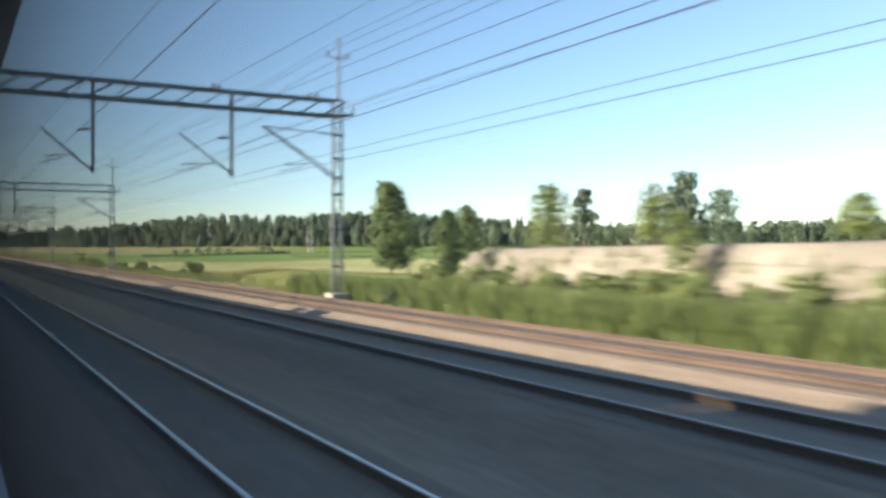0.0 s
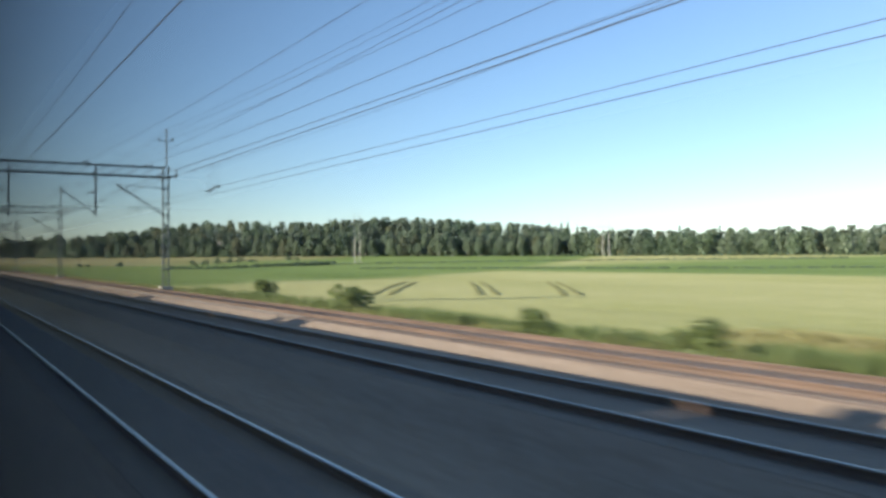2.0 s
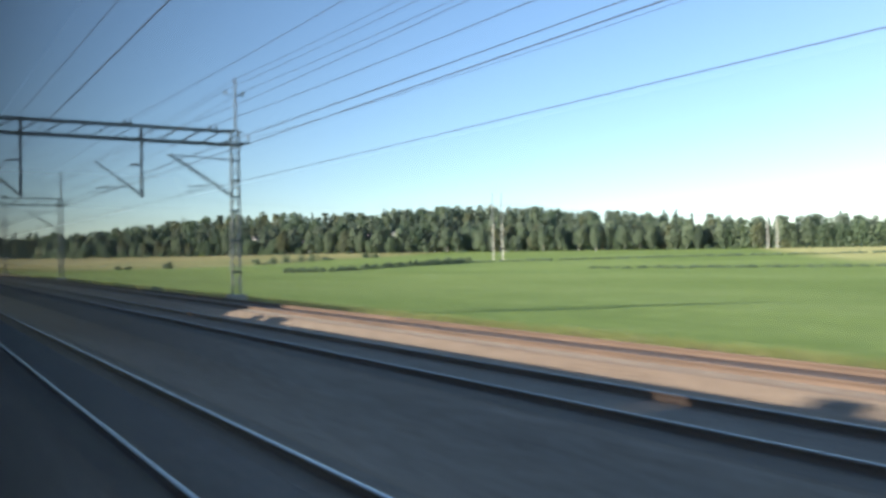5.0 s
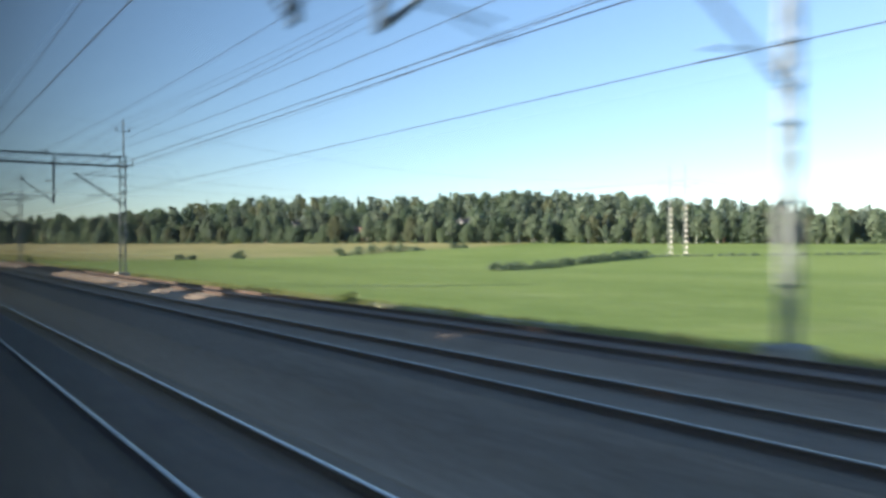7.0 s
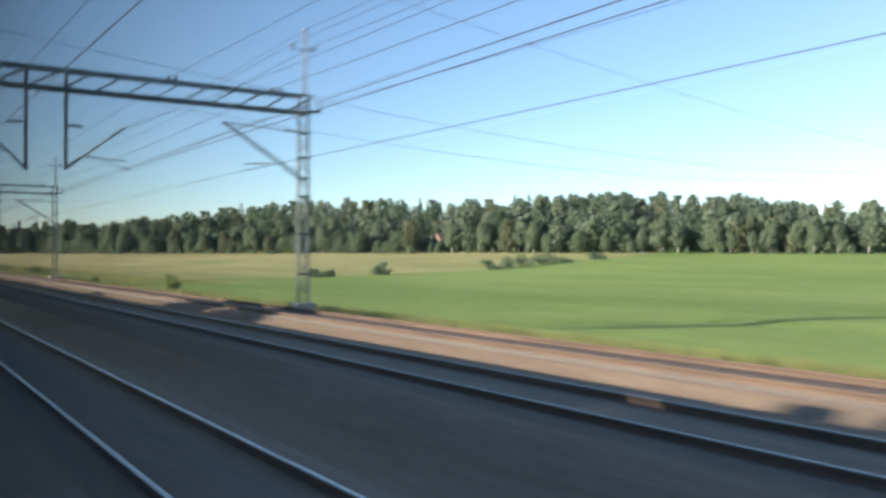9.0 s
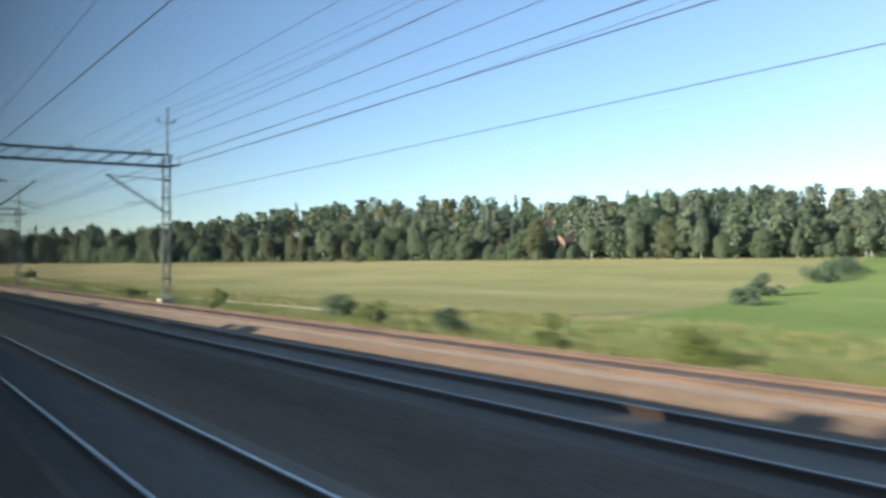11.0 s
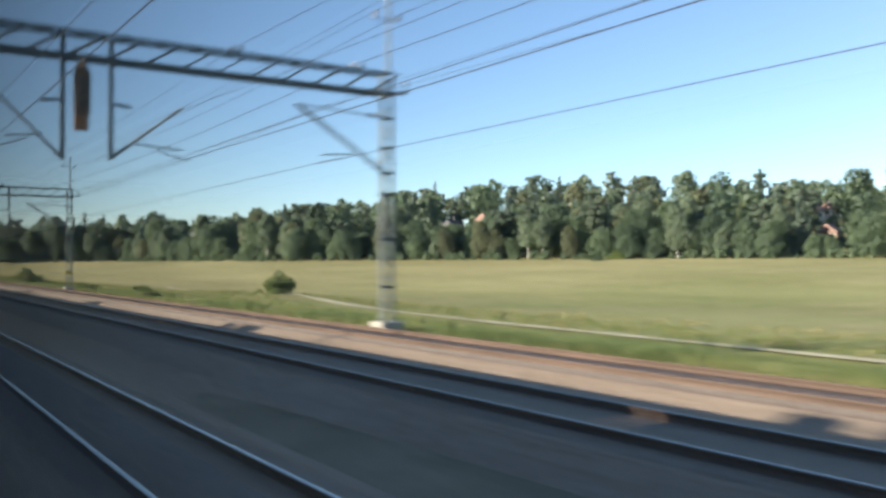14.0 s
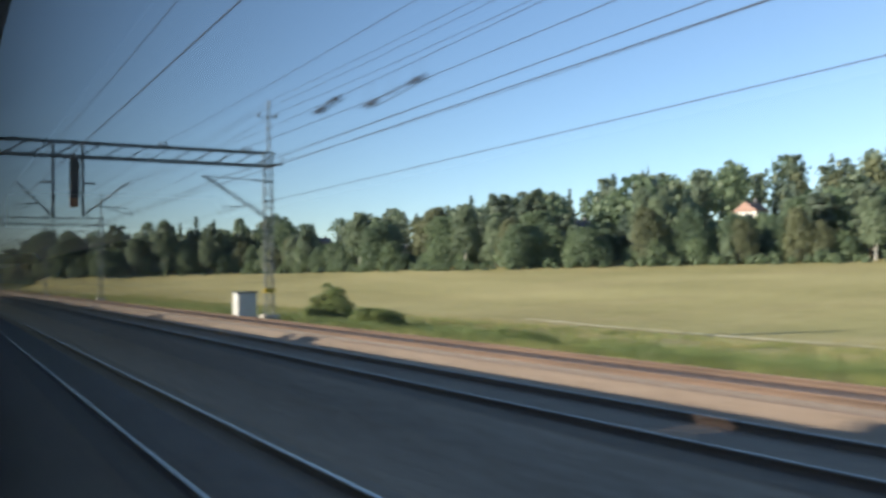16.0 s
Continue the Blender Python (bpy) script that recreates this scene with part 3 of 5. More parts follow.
def portal(y, swapped):
    """One portal; on every other one the middle wires are pushed out from a post on the far side."""
    p = base("catenary_portal", 0, y, 0, "grey steel lattice portal spanning the tracks with wire brackets", "catenary portal", "portals along the line")
    lattice_mast(p, MX, 7.55, "thin crossed lacing bar")
    lattice_mast(p, -5.2, 7.55, "thin crossed lacing bar")
    bar("top_pole", (MX + 0.05, 0, 7.5), (MX + 0.05, 0, 9.85), 0.055, DARK, p, sides=8, r2=0.045)
    insulator((MX + 0.05, 0, 9.62), (MX + 0.05, 0, 9.87), p)
    bar("top_crossarm", (MX - 0.42, 0, 9.1), (MX + 0.44, 0, 9.1), 0.02, DARK, p)
    for dx, z in ((-0.40, 9.1), (0.41, 9.1)):
        insulator((MX + dx, 0, z), (MX + dx, 0, z + 0.2), p)
    bz, tz = 6.87, 7.45
    for yy in (-0.24, 0.24):
        block("bottom_chord", (-5.4, yy - 0.045, bz - 0.045), (MX + 0.2, yy + 0.045, bz + 0.04), DARK, p)
        block("top_chord", (-5.4, yy - 0.04, tz - 0.035), (MX, yy + 0.04, tz + 0.035), DARK, p)
    bm = bmesh.new()
    x, flip = -5.2, 1
    while x < MX - 0.5:
        x2 = x + 0.92
        for yy in (-0.24, 0.24):
            add_bar(bm, (x, yy, bz), (x2, yy, tz), 0.020, 4)
        add_bar(bm, (x, -0.24 * flip, bz), (x2, 0.24 * flip, bz), 0.016, 4)
        add_bar(bm, (x, -0.24 * flip, tz), (x2, 0.24 * flip, tz), 0.016, 4)
        add_bar(bm, (x, -0.24, tz), (x, 0.24, tz), 0.016, 4)
        x, flip = x2, -flip
    tagged(part("beam_lacing", bm, DARK, p), "slanting bars between the beam chords", kind="stuff")
    block("beam_end_arm", (MX + 0.2, -0.05, 6.92), (MX + 0.66, 0.05, 7.0), DARK, p)
    insulator((MX + 0.62, 0, 6.97), (MX + 0.66, 0, 7.35), p)
    for xx in (8.18, 8.40, 11.78, 12.05):
        insulator((xx, 0, 7.5), (xx, 0, 7.68), p)
    ax, bx, turn_b = (3.97, 5.08, 1) if swapped else (4.21, 8.84, -1)
    for xx, pz, way in ((ax, 4.38, -1), (bx, 4.45, turn_b), (-0.25, 4.38, -1)):
        post = block("drop_post", (xx - 0.05, -0.05, pz), (xx + 0.05, 0.05, 7.42), DARK, p, "hanging square post under the beam")
        arm = bar("feed_arm", (xx, 0, 5.82), (xx + 0.5 * way, 0, 5.78), 0.028, DARK, post)
        insulator((xx + 0.12 * way, 0, 5.82), (xx + 0.46 * way, 0, 5.79), arm)
    if swapped:
        cantilever(bx, 4.48, 6.82, 5.88, 7.0, 4.52, p, 0)
    else:
        cantilever(bx, 4.54, 7.0, 5.88, 6.9, 4.52, p, 0)
    cantilever(ax, 4.42, 2.62, 5.78, 2.58, 4.6, p, 0)
    cantilever(-0.25, 4.42, -1.45, 5.78, -1.4, 4.6, p, 0)
    cantilever(12.68, 4.6, 9.95, 6.32, 10.6, 4.68, p, 6.2)
    bar("bracket_strut", (12.68, 0, 4.75), (10.15, 0, 6.28), 0.022, STEEL, p)
    return p


first_portal, second_portal = portal(PORTAL_Y[0], False), portal(PORTAL_Y[1], True)
for k, y in enumerate(PORTAL_Y[2:]):
    copy_thing(second_portal if k % 2 else first_portal, pose(0, y, 0))


# ---- wires ----
def wire(name, label, x, z, sag, r, weave=0.0, stops=PORTAL_Y):
    pts = []
    for k, (a, b) in enumerate(zip(stops, stops[1:])):
        for q in range(8):
            u = q / 8
            s0 = weave * (1 if k % 2 else -1)
            pts.append((x + s0 * (1 - 2 * u), a + (b - a) * u, z - 4 * sag * u * (1 - u)))
    pts = np.array(pts)
    n, k = len(pts), 5
    ang = np.arange(k) * 2 * np.pi / k
    ring = np.stack([np.cos(ang), 0 * ang, np.sin(ang)], 1) * r
    vv = (pts[:, None] + ring[None]).reshape(-1, 3)
    ff = [(j * k + i, j * k + (i + 1) % k, (j + 1) * k + (i + 1) % k, (j + 1) * k + i) for j in range(n - 1) for i in range(k)]
    return tagged(mesh_np(name, vv, ff, WIRE), label, "overhead wire", "wires along the line")


for x, zc, zm in ((-1.4, 4.6, 5.78), (2.57, 4.66, 5.75), (6.95, 4.52, 5.9), (10.62, 4.65, 6.25)):
    wire("contact_wire", "copper contact wire hung over a track", x, zc, 0.03, 0.009, -0.18)
    wire("messenger_wire", "messenger wire sagging between portals", x, zm, 0.45, 0.0055)
for x, z, sag, r in ((13.55, 7.36, 0.02, 0.014), (13.0, 9.85, 0.35, 0.008), (12.5, 9.3, 0.35, 0.008), (13.3, 9.3, 0.38, 0.009), (8.3, 7.68, 0.3, 0.007), (11.92, 7.68, 0.3, 0.011), (12.6, 7.1, 0.15, 0.006)):
    wire("feeder_wire", "dark feeder wire strung from portal to portal", x, z, sag, r)

wire("contact_wire", "second contact wire running beside the first", 10.85, 4.98, 0.04, 0.008, 0.0, PORTAL_Y[:6])


# ---- signals and boxes on the line ----
def signal(x, y, z0, z1, lamp_label, case):
    s = base("railway_signal", x, y, z0, lamp_label, "railway signal")
    h = z1 - z0
    block("backboard", (-0.19, -0.05, 0.0), (0.19, 0.02, h), case, s, "oblong backboard", 0.05)
    bar("cap", (0, -0.02, h), (0, -0.02, h + 0.26), 0.17, case, s, "pointed cap", 8, 0.03)
    for k in range(3):
        zz = h * (0.25 + 0.25 * k)
        lens = bar("hood", (0, -0.05, zz), (0, -0.20, zz), 0.075, BLACK, s, "short black lamp hood", 10)
        bar("lens", (0, -0.06, zz), (0, -0.09, zz), 0.055, CERAMIC, lens, "unlit dark lens", 10)
    bar("hanger", (0, 0.03, h), (0, 0.03, h + max(0.1, 6.85 - z1)), 0.035, DARK, s)
    block("ladder_cage", (-0.16, 0.02, -0.35), (0.16, 0.10, 0.0), ORANGE, s, "weathered orange cable box")
    return s


signal(4.33, 569.7, 5.42, 6.5, "weathered brown signal hung below a portal beam", BROWN)
signal(4.72, 664.4, 5.15, 6.7, "black signal hung below a portal beam", BLACK)
sb = base("line_sign", 5.5, 330.8, 6.5, "dark diamond-shaped line sign hung below a portal beam", "railway sign")
diamond = add_box(bmesh.new(), (-0.20, -0.12, -0.20), (0.20, 0.02, 0.20))
bmesh.ops.rotate(diamond, verts=diamond.verts[:], cent=(0, 0, 0), matrix=Matrix.Rotation(radians(45), 3, "Y"))
part("case", diamond, BROWN, sb, "weathered dark brown case", 0.02)
plate = add_box(bmesh.new(), (-0.16, -0.135, -0.16), (0.16, -0.124, 0.16))
bmesh.ops.rotate(plate, verts=plate.verts[:], cent=(0, 0, 0), matrix=Matrix.Rotation(radians(45), 3, "Y"))
part("plate", plate, BLACK, sb, "black diamond plate")
bar("hanger", (0, 0.03, 0.2), (0, 0.03, 0.42), 0.03, DARK, sb)
tb = base("track_sign", 5.84, 428.3, 5.45, "small dark square sign on a hanging pole", "railway sign")
block("plate", (-0.14, -0.02, 0), (0.14, 0.02, 0.28), BLACK, tb, "dark square plate", 0.01)
bar("hanger", (0, 0.03, 0.2), (0, 0.03, 1.45), 0.02, DARK, tb)

cab = base("relay_cabinet", 12.6, 667.5, -0.2, "white metal relay cabinet beside a catenary mast", "cabinet")
block("plinth", (-0.5, -0.42, -0.25), (0.5, 0.42, 0.22), CONCRETE, cab, "concrete plinth")
block("case", (-0.46, -0.38, 0.22), (0.46, 0.38, 1.34), WHITE, cab, "white painted case", 0.02)
block("roof_plate", (-0.52, -0.44, 1.34), (0.52, 0.44, 1.41), DARK, cab, "dark overhanging lid")
block("door", (-0.40, -0.40, 0.30), (0.40, -0.378, 1.27), WHITE, cab, "white door with a thin gap")
for y in (617.5, 664.8):
    yb = base("mast_band", MX, y, 1.15, "yellow warning bands round a steel mast", "warning band")
    block("band", (-0.24, -0.075, 0), (0.24, 0.075, 0.22), YELLOW, yb)

# ---- earthworks, tracks and verges ----
bank_x = np.concatenate([np.linspace(15.9, 17.8, 8), np.linspace(19, 40, 6)])
bk = np.array([(xx, yy) for yy in np.concatenate([np.arange(-60, 28, 2.0), np.arange(28, 34.2, 0.7)]) for xx in bank_x])
rise = smooth01((bk[:, 0] - 16.0) / 1.7) * smooth01((33.6 - bk[:, 1]) / 3.2) * smooth01((40 - bk[:, 0]) / 9)
rng = np.random.default_rng(4)
low = ground_z(bk[:, 0], bk[:, 1]) - 0.15
top = 1.86 + 0.012 * (31 - bk[:, 1]) + 0.018 * (bk[:, 0] - 17.5)
bz = low + rise * (top - low) + rng.normal(0, 0.02, len(bk)) * rise
rows_n = len(bk) // 14
bf = [(j * 14 + i, j * 14 + i + 1, (j + 1) * 14 + i + 1, (j + 1) * 14 + i) for j in range(rows_n - 1) for i in range(13)]
tagged(mesh_np("gravel_bank", np.stack([bk[:, 0], bk[:, 1], bz], 1), bf, SAND, smooth=True), "flat-topped bank of sandy gravel beside the line", "gravel bank", kind="structure")


def strip(name, label, pts, width, lift=0.05, soil=DIRT):
    """A dirt track laid on the ground along a bent line."""
    pts = np.array(pts, dtype=float)
    dd = np.concatenate([[0], np.cumsum(np.hypot(*np.diff(pts, axis=0).T))])
    s = np.arange(0, dd[-1], 4.0)
    xs, ys = np.interp(s, dd, pts[:, 0]), np.interp(s, dd, pts[:, 1])
    tx, ty = np.gradient(xs), np.gradient(ys)
    ll = np.hypot(tx, ty)
    nx, ny = -ty / ll, tx / ll
    w = width * (1 + 0.2 * np.sin(s * 0.31) + 0.15 * np.sin(s * 0.83))
    vv = []
    for k in (-0.5, 0, 0.5):
        px, py = xs + nx * w * k, ys + ny * w * k
        vv.append(np.stack([px, py, ground_z(px, py) + lift + (0.03 if k == 0 else 0)], 1))
    n = len(s)
    vv = np.concatenate(vv)
    ff = [(r * n + i, r * n + i + 1, (r + 1) * n + i + 1, (r + 1) * n + i) for r in range(2) for i in range(n - 1)]
    return tagged(mesh_np(name, vv, ff, soil, smooth=True), label, "dirt track", kind="structure")


strip("dirt_track_1", "pale dusty farm track beside the field", [(22, 470), (20.4, 518), (21.5, 547), (23.5, 578), (25, 598), (31, 630), (33, 650), (35.5, 668), (39, 683)], 0.9, 0.06)
strip("dirt_track_2", "pale dusty track across the field margin", [(23.0, 44), (21.1, 54.3), (20.1, 56.4), (19.7, 58.4), (21.5, 64)], 0.9, 0.12)
for k, (ax, ay, bx, by) in enumerate(((29.2, 137.7, 54.0, 178.0), (36.3, 133.7, 64.9, 180.2), (41.8, 130.8, 75.5, 176.8))):
    for side in (-0.75, 0.75):
        strip("wheel_track_%d" % (2 * k + (1 if side < 0 else 2)), "dark wheel track pressed into the pale crop", [(ax + side, ay), (bx + side, by)], 0.5, 0.05, TYRE)
for y0, y1 in ((46.5, 61.0), (290.0, 305.5)):
    ct = base("cable_trough", 14.45, y0, -0.5, "pale concrete cable trough along the stone shoulder", "cable trough", "cable troughs")
    for k in range(int((y1 - y0) / 0.98)):
        lid = block("cover_slab", (-0.20, 0.98 * k, 0.30), (0.20, 0.98 * k + 0.96, 0.36), CONCRETE, ct, "pale concrete slab")
    block("channel", (-0.17, 0, -0.2), (0.17, y1 - y0 - 0.1, 0.297), CONCRETE, ct)

# ---- trees ----
def leaf_quads(centres, size, rng, outward):
    """One small four-cornered leaf spray at each centre, facing roughly outward."""
    n = len(centres)
    face = outward + rng.normal(0, 0.62, (n, 3))
    face /= np.linalg.norm(face, axis=1)[:, None] + 1e-6
    a = np.cross(face, rng.normal(size=(n, 3)))
    a /= np.linalg.norm(a, axis=1)[:, None] + 1e-6
    b = np.cross(face, a)
    s = size * rng.uniform(0.6, 1.35, n)[:, None]
    c = np.asarray(centres)
    v = np.stack([c - a * s * 0.5, c + b * s * 0.34, c + a * s * 0.5, c - b * s * 0.34], 1).reshape(-1, 3)
    return v, np.arange(4 * n).reshape(-1, 4)


def lobes(kind, h, rad, rng):
    """Centres and radii of the leafy clumps of a crown."""
    out = []
    if kind == "spruce":
        k = 26
        for i in range(k):
            u = (i + 0.5) / k
            r = rad * (1 - u) ** 0.85 + 0.12
            for _ in range(max(2, int(9 * (1 - u)) + 1)):
                t = rng.uniform(0, 2 * np.pi)
                rr = r * rng.uniform(0.35, 1.0)
                out.append((np.cos(t) * rr, np.sin(t) * rr, h * (0.07 + 0.92 * u) - 0.18 * rr, 0.30 + 0.30 * (1 - u)))
    elif kind == "pine":
        for _ in range(60):
            t, u = rng.uniform(0, 2 * np.pi), rng.uniform(0, 1)
            r = rad * (0.45 + 0.55 * np.sin(np.pi * (0.25 + 0.6 * u))) * rng.uniform(0.1, 1.0)
            out.append((np.cos(t) * r, np.sin(t) * r, h * (0.34 + 0.62 * u), rad * rng.uniform(0.18, 0.32)))
    elif kind == "full_pine":
        for _ in range(110):
            t, u = rng.uniform(0, 2 * np.pi), rng.uniform(0, 1)
            r = rad * np.sin(np.pi * (0.30 + 0.64 * u)) ** 0.9 * rng.uniform(0.1, 1.0)
            out.append((np.cos(t) * r, np.sin(t) * r, h * (0.36 + 0.61 * u), rad * rng.uniform(0.16, 0.28)))
    elif kind == "birch":
        for _ in range(60):
            t, u = rng.uniform(0, 2 * np.pi), rng.uniform(0, 1)
            r = rad * np.sin(np.pi * (0.16 + 0.80 * u)) ** 0.8 * rng.uniform(0.1, 1.0)
            out.append((np.cos(t) * r, np.sin(t) * r, h * (0.18 + 0.80 * u), rad * rng.uniform(0.20, 0.34)))
    elif kind == "tall_birch":
        for _ in range(60):
            t, u = rng.uniform(0, 2 * np.pi), rng.uniform(0, 1)
            r = rad * np.sin(np.pi * (0.14 + 0.80 * u)) ** 0.8 * rng.uniform(0.1, 1.0)
            out.append((np.cos(t) * r, np.sin(t) * r, h * (0.30 + 0.68 * u), rad * rng.uniform(0.16, 0.30)))
    elif kind == "bush":
        for _ in range(16):
            t, u = rng.uniform(0, 2 * np.pi), rng.uniform(0, 1)
            r = rad * rng.uniform(0.1, 1.05) * (1 - 0.62 * u)
            out.append((np.cos(t) * r, np.sin(t) * r, h * (0.03 + 0.84 * u ** 1.4), rad * rng.uniform(0.16, 0.36)))
    else:
        for _ in range(120):
            t, u = rng.uniform(0, 2 * np.pi), rng.uniform(0, 1)
            r = rad * np.sin(np.pi * (0.22 + 0.70 * u)) ** 0.6 * rng.uniform(0.3, 1.0)
            out.append((np.cos(t) * r, np.sin(t) * r, h * (0.07 + 0.88 * u), rad * rng.uniform(0.12, 0.26)))
    return np.array(out)


def crown(kind, h, rad, count, size, rng):
    lb = lobes(kind, h, rad, rng)
    w = lb[:, 3] ** 2
    if kind in ("broad", "birch"):
        n2 = len(lb)
        u, t = rng.uniform(0, 1, n2), rng.uniform(0, 2 * np.pi, n2)
        lo = 0.09 if kind == "broad" else 0.2
        r = rad * np.sin(np.pi * (0.18 + 0.74 * u)) ** 0.6 * rng.uniform(0.55, 0.92, n2)
        body = np.stack([np.cos(t) * r, np.sin(t) * r, h * (lo + (0.93 - lo) * u), np.full(n2, rad * 0.24)], 1)
        lb = np.concatenate([lb, body])
        w = lb[:, 3] ** 2
    pick = rng.choice(len(lb), count, p=w / w.sum())
    d = rng.normal(size=(count, 3))
    d /= np.linalg.norm(d, axis=1)[:, None]
    rr = rng.uniform(0.45, 1.08, count) ** 0.6
    c = lb[pick, :3] + d * (lb[pick, 3] * rr)[:, None] * np.array((1, 1, 0.8 if kind != "pine" else 0.55))
    if kind in ("broad", "birch", "tall_birch"):
        # most of the leaves fill an uneven, fine-grained mantle round the clumps
        loose = rng.uniform(0, 1, count) < 0.5
        n3 = int(loose.sum())
        lo = {"broad": 0.06, "birch": 0.16, "tall_birch": 0.27}[kind]
        u, t = rng.uniform(0, 1, n3) ** 0.9, rng.uniform(0, 2 * np.pi, n3)
        pa, pb, pc = rng.uniform(0, 6.28, 3)
        wave = 1 + 0.24 * np.sin(2 * t + pa + 7 * u) + 0.18 * np.sin(3 * t + pb - 12 * u) + 0.12 * np.sin(5 * t + pc + 19 * u)
        r = rad * np.sin(np.pi * (0.20 + 0.76 * u)) ** 0.65 * np.sqrt(rng.uniform(0.25, 1.0, n3)) * wave
        sway = 0.22 * rad * np.sin(3.5 * u + pa)
        c[loose] = np.stack([np.cos(t) * r + sway, np.sin(t) * r - sway, h * (lo + (0.98 - lo) * u)], 1) + rng.normal(0, 0.05 * rad, (n3, 3))
    c[:, 2] = np.maximum(c[:, 2], 0.1)
    spread = np.stack([c[:, 0] / rad, c[:, 1] / rad, (c[:, 2] - 0.45 * h) / h], 1)
    return leaf_quads(c, size, rng, 0.3 * d + 0.95 * spread + np.array((0, 0, 0.2))), lb


def trunk_mesh(kind, h, rad, lb, rng):
    """Tapered trunk with a bend and limbs that reach into the clumps."""
    bm = bmesh.new()
    r0 = 0.014 * h + 0.03
    top = h * (0.97 if kind == "spruce" else 0.86)
    pts = [Vector((0.10 * math.sin(1.3 * k) * (k > 0), 0.10 * math.cos(1.7 * k) * (k > 0), -0.3 + (top + 0.3) * k / 6)) for k in range(7)]
    for k in range(6):
        add_bar(bm, pts[k], pts[k + 1], r0 * (1 - 0.15 * k), 7, r0 * (1 - 0.15 * (k + 1)))
    for x, y, z, r in lb[:: max(1, len(lb) // 14)]:
        z0 = max(0.15 * h, z - 0.6 * math.hypot(x, y) - 0.2)
        add_bar(bm, (0, 0, min(z0, top)), (x * 0.9, y * 0.9, z), r0 * 0.33, 5, r0 * 0.08)
    return bm


def tree(name, kind, h, rad, count, size, leaf, bark, label, category, seed, at=(0, 0, -200), group=""):
    rng = np.random.default_rng(seed)
    t = base(name, *at, label, category, group)
    (v, f), lb = crown(kind, h, rad, count, size, rng)
    part("trunk", trunk_mesh(kind, h, rad, lb, rng), bark, t)
    mesh_np("crown", v, f, leaf, t)
    return t


def bush(at, h, rad, count, size, leaf, label, seed, name="bush", group=""):
    rng = np.random.default_rng(seed)
    t = base(name, *at, label, "bush", group)
    (v, f), lb = crown("bush", h, rad, count, size, rng)
    bm = bmesh.new()
    for x, y, z, r in lb[:9]:
        add_bar(bm, (x * 0.15, y * 0.15, -0.2), (x * 0.8, y * 0.8, z), 0.03, 5, 0.01)
    part("stems", bm, BARK, t)
    mesh_np("foliage", v, f, leaf, t)
    return t


def on_ground(x, y, dz=0.0):
    return (x, y, float(ground_z(np.array([float(x)]), np.array([float(y)]))[0]) + dz)


# kinds that make up the wood: name, form, height, radius, leaves, bark, label
KINDS = [
    ("oak_tree", "broad", 12.5, 4.9, LEAF, BARK, "broad green leafy tree at the edge of the wood"),
    ("alder_tree", "broad", 11.0, 4.2, LEAF, BARK, "dark green leafy tree at the edge of the wood"),
    ("maple_tree", "broad", 14.0, 4.7, LEAF, BARK, "tall green leafy tree at the edge of the wood"),
    ("birch_tree", "birch", 14.5, 3.3, LEAF_BIRCH, BIRCHBARK, "slender birch with a pale trunk by the field"),
    ("birch_tree", "birch", 12.5, 3.4, LEAF_BIRCH, BIRCHBARK, "light green birch with a white trunk by the field"),
    ("pine_tree", "pine", 14.2, 3.2, NEEDLE_PINE, PINEBARK, "tall pine with a bare reddish trunk in the wood"),
    ("spruce_tree", "spruce", 15.5, 2.5, NEEDLE, BARK, "dark pointed spruce in the wood"),
    ("spruce_tree", "spruce", 12.0, 2.2, NEEDLE, BARK, "dark narrow spruce in the wood"),
    ("birch_tree", "tall_birch", 15.0, 3.5, LEAF_BIRCH, BIRCHBARK, "tall birch with a long bare white trunk by the field"),
    ("maple_tree", "broad", 13.0, 3.6, LEAF_OLIVE, BARK, "pale green leafy tree at the edge of the wood"),
]

# sight gaps in which the houses of the wood show: from the line to the house
HOUSES = [  # x, y, z of the floor, turn, width, depth, height, wall, roof, seen from y, label
    (185, 708, 11.0, 25, 8, 6, 3.0, WALL_W, TILE_DARK, 273, "low white house with a grey roof among trees"),
    (225, 606, 11.2, 5, 9, 6, 3.0, WALL_W, TILE_DARK, 273, "low pale house half hidden by trees"),
    (213, 612, 8.5, 10, 4, 4, 6.5, WALL_Y, TILE_RED, 215, "narrow ochre house with a red roof"),
    (226, 698, 14.4, -20, 7, 6, 4.0, WALL_W, TILE_RED, 499, "white house with a red roof above the trees"),
    (236, 700, 14.2, 10, 8, 6, 3.6, WALL_W, TILE_RED, 505, "white house with a red tiled roof among trees"),
    (180, 638, 5.4, 5, 12, 6, 5.0, WALL_Y, TILE_RED, 499, "long ochre house behind thin trees"),
    (186, 667, 7.4, 20, 10, 6, 3.4, WALL_Y, TILE_RED, 547, "low ochre house with a red roof on the wooded slope"),
    (150, 772, 13.0, 20, 8, 5, 2.4, WALL_W, TILE_DARK, 577, "low pale house on the wooded slope"),
    (161, 765, 12.2, 15, 9, 7, 4.8, WALL_W, TILE_RED, 626, "large white house with an orange tiled roof on the slope"),
    (126, 781, 11.0, 10, 6, 5, 2.6, WALL_W, TILE_DARK, 618, "pale house on the wooded slope"),
    (129, 876, 7.6, 10, 5, 5, 3.2, WALL_W, TILE_DARK, 616, "white gable between the trees"),
    (129, 945, 11.4, 10, 8, 6, 4.4, WALL_W, TILE_DARK, 600, "white house at the foot of the wood"),
]


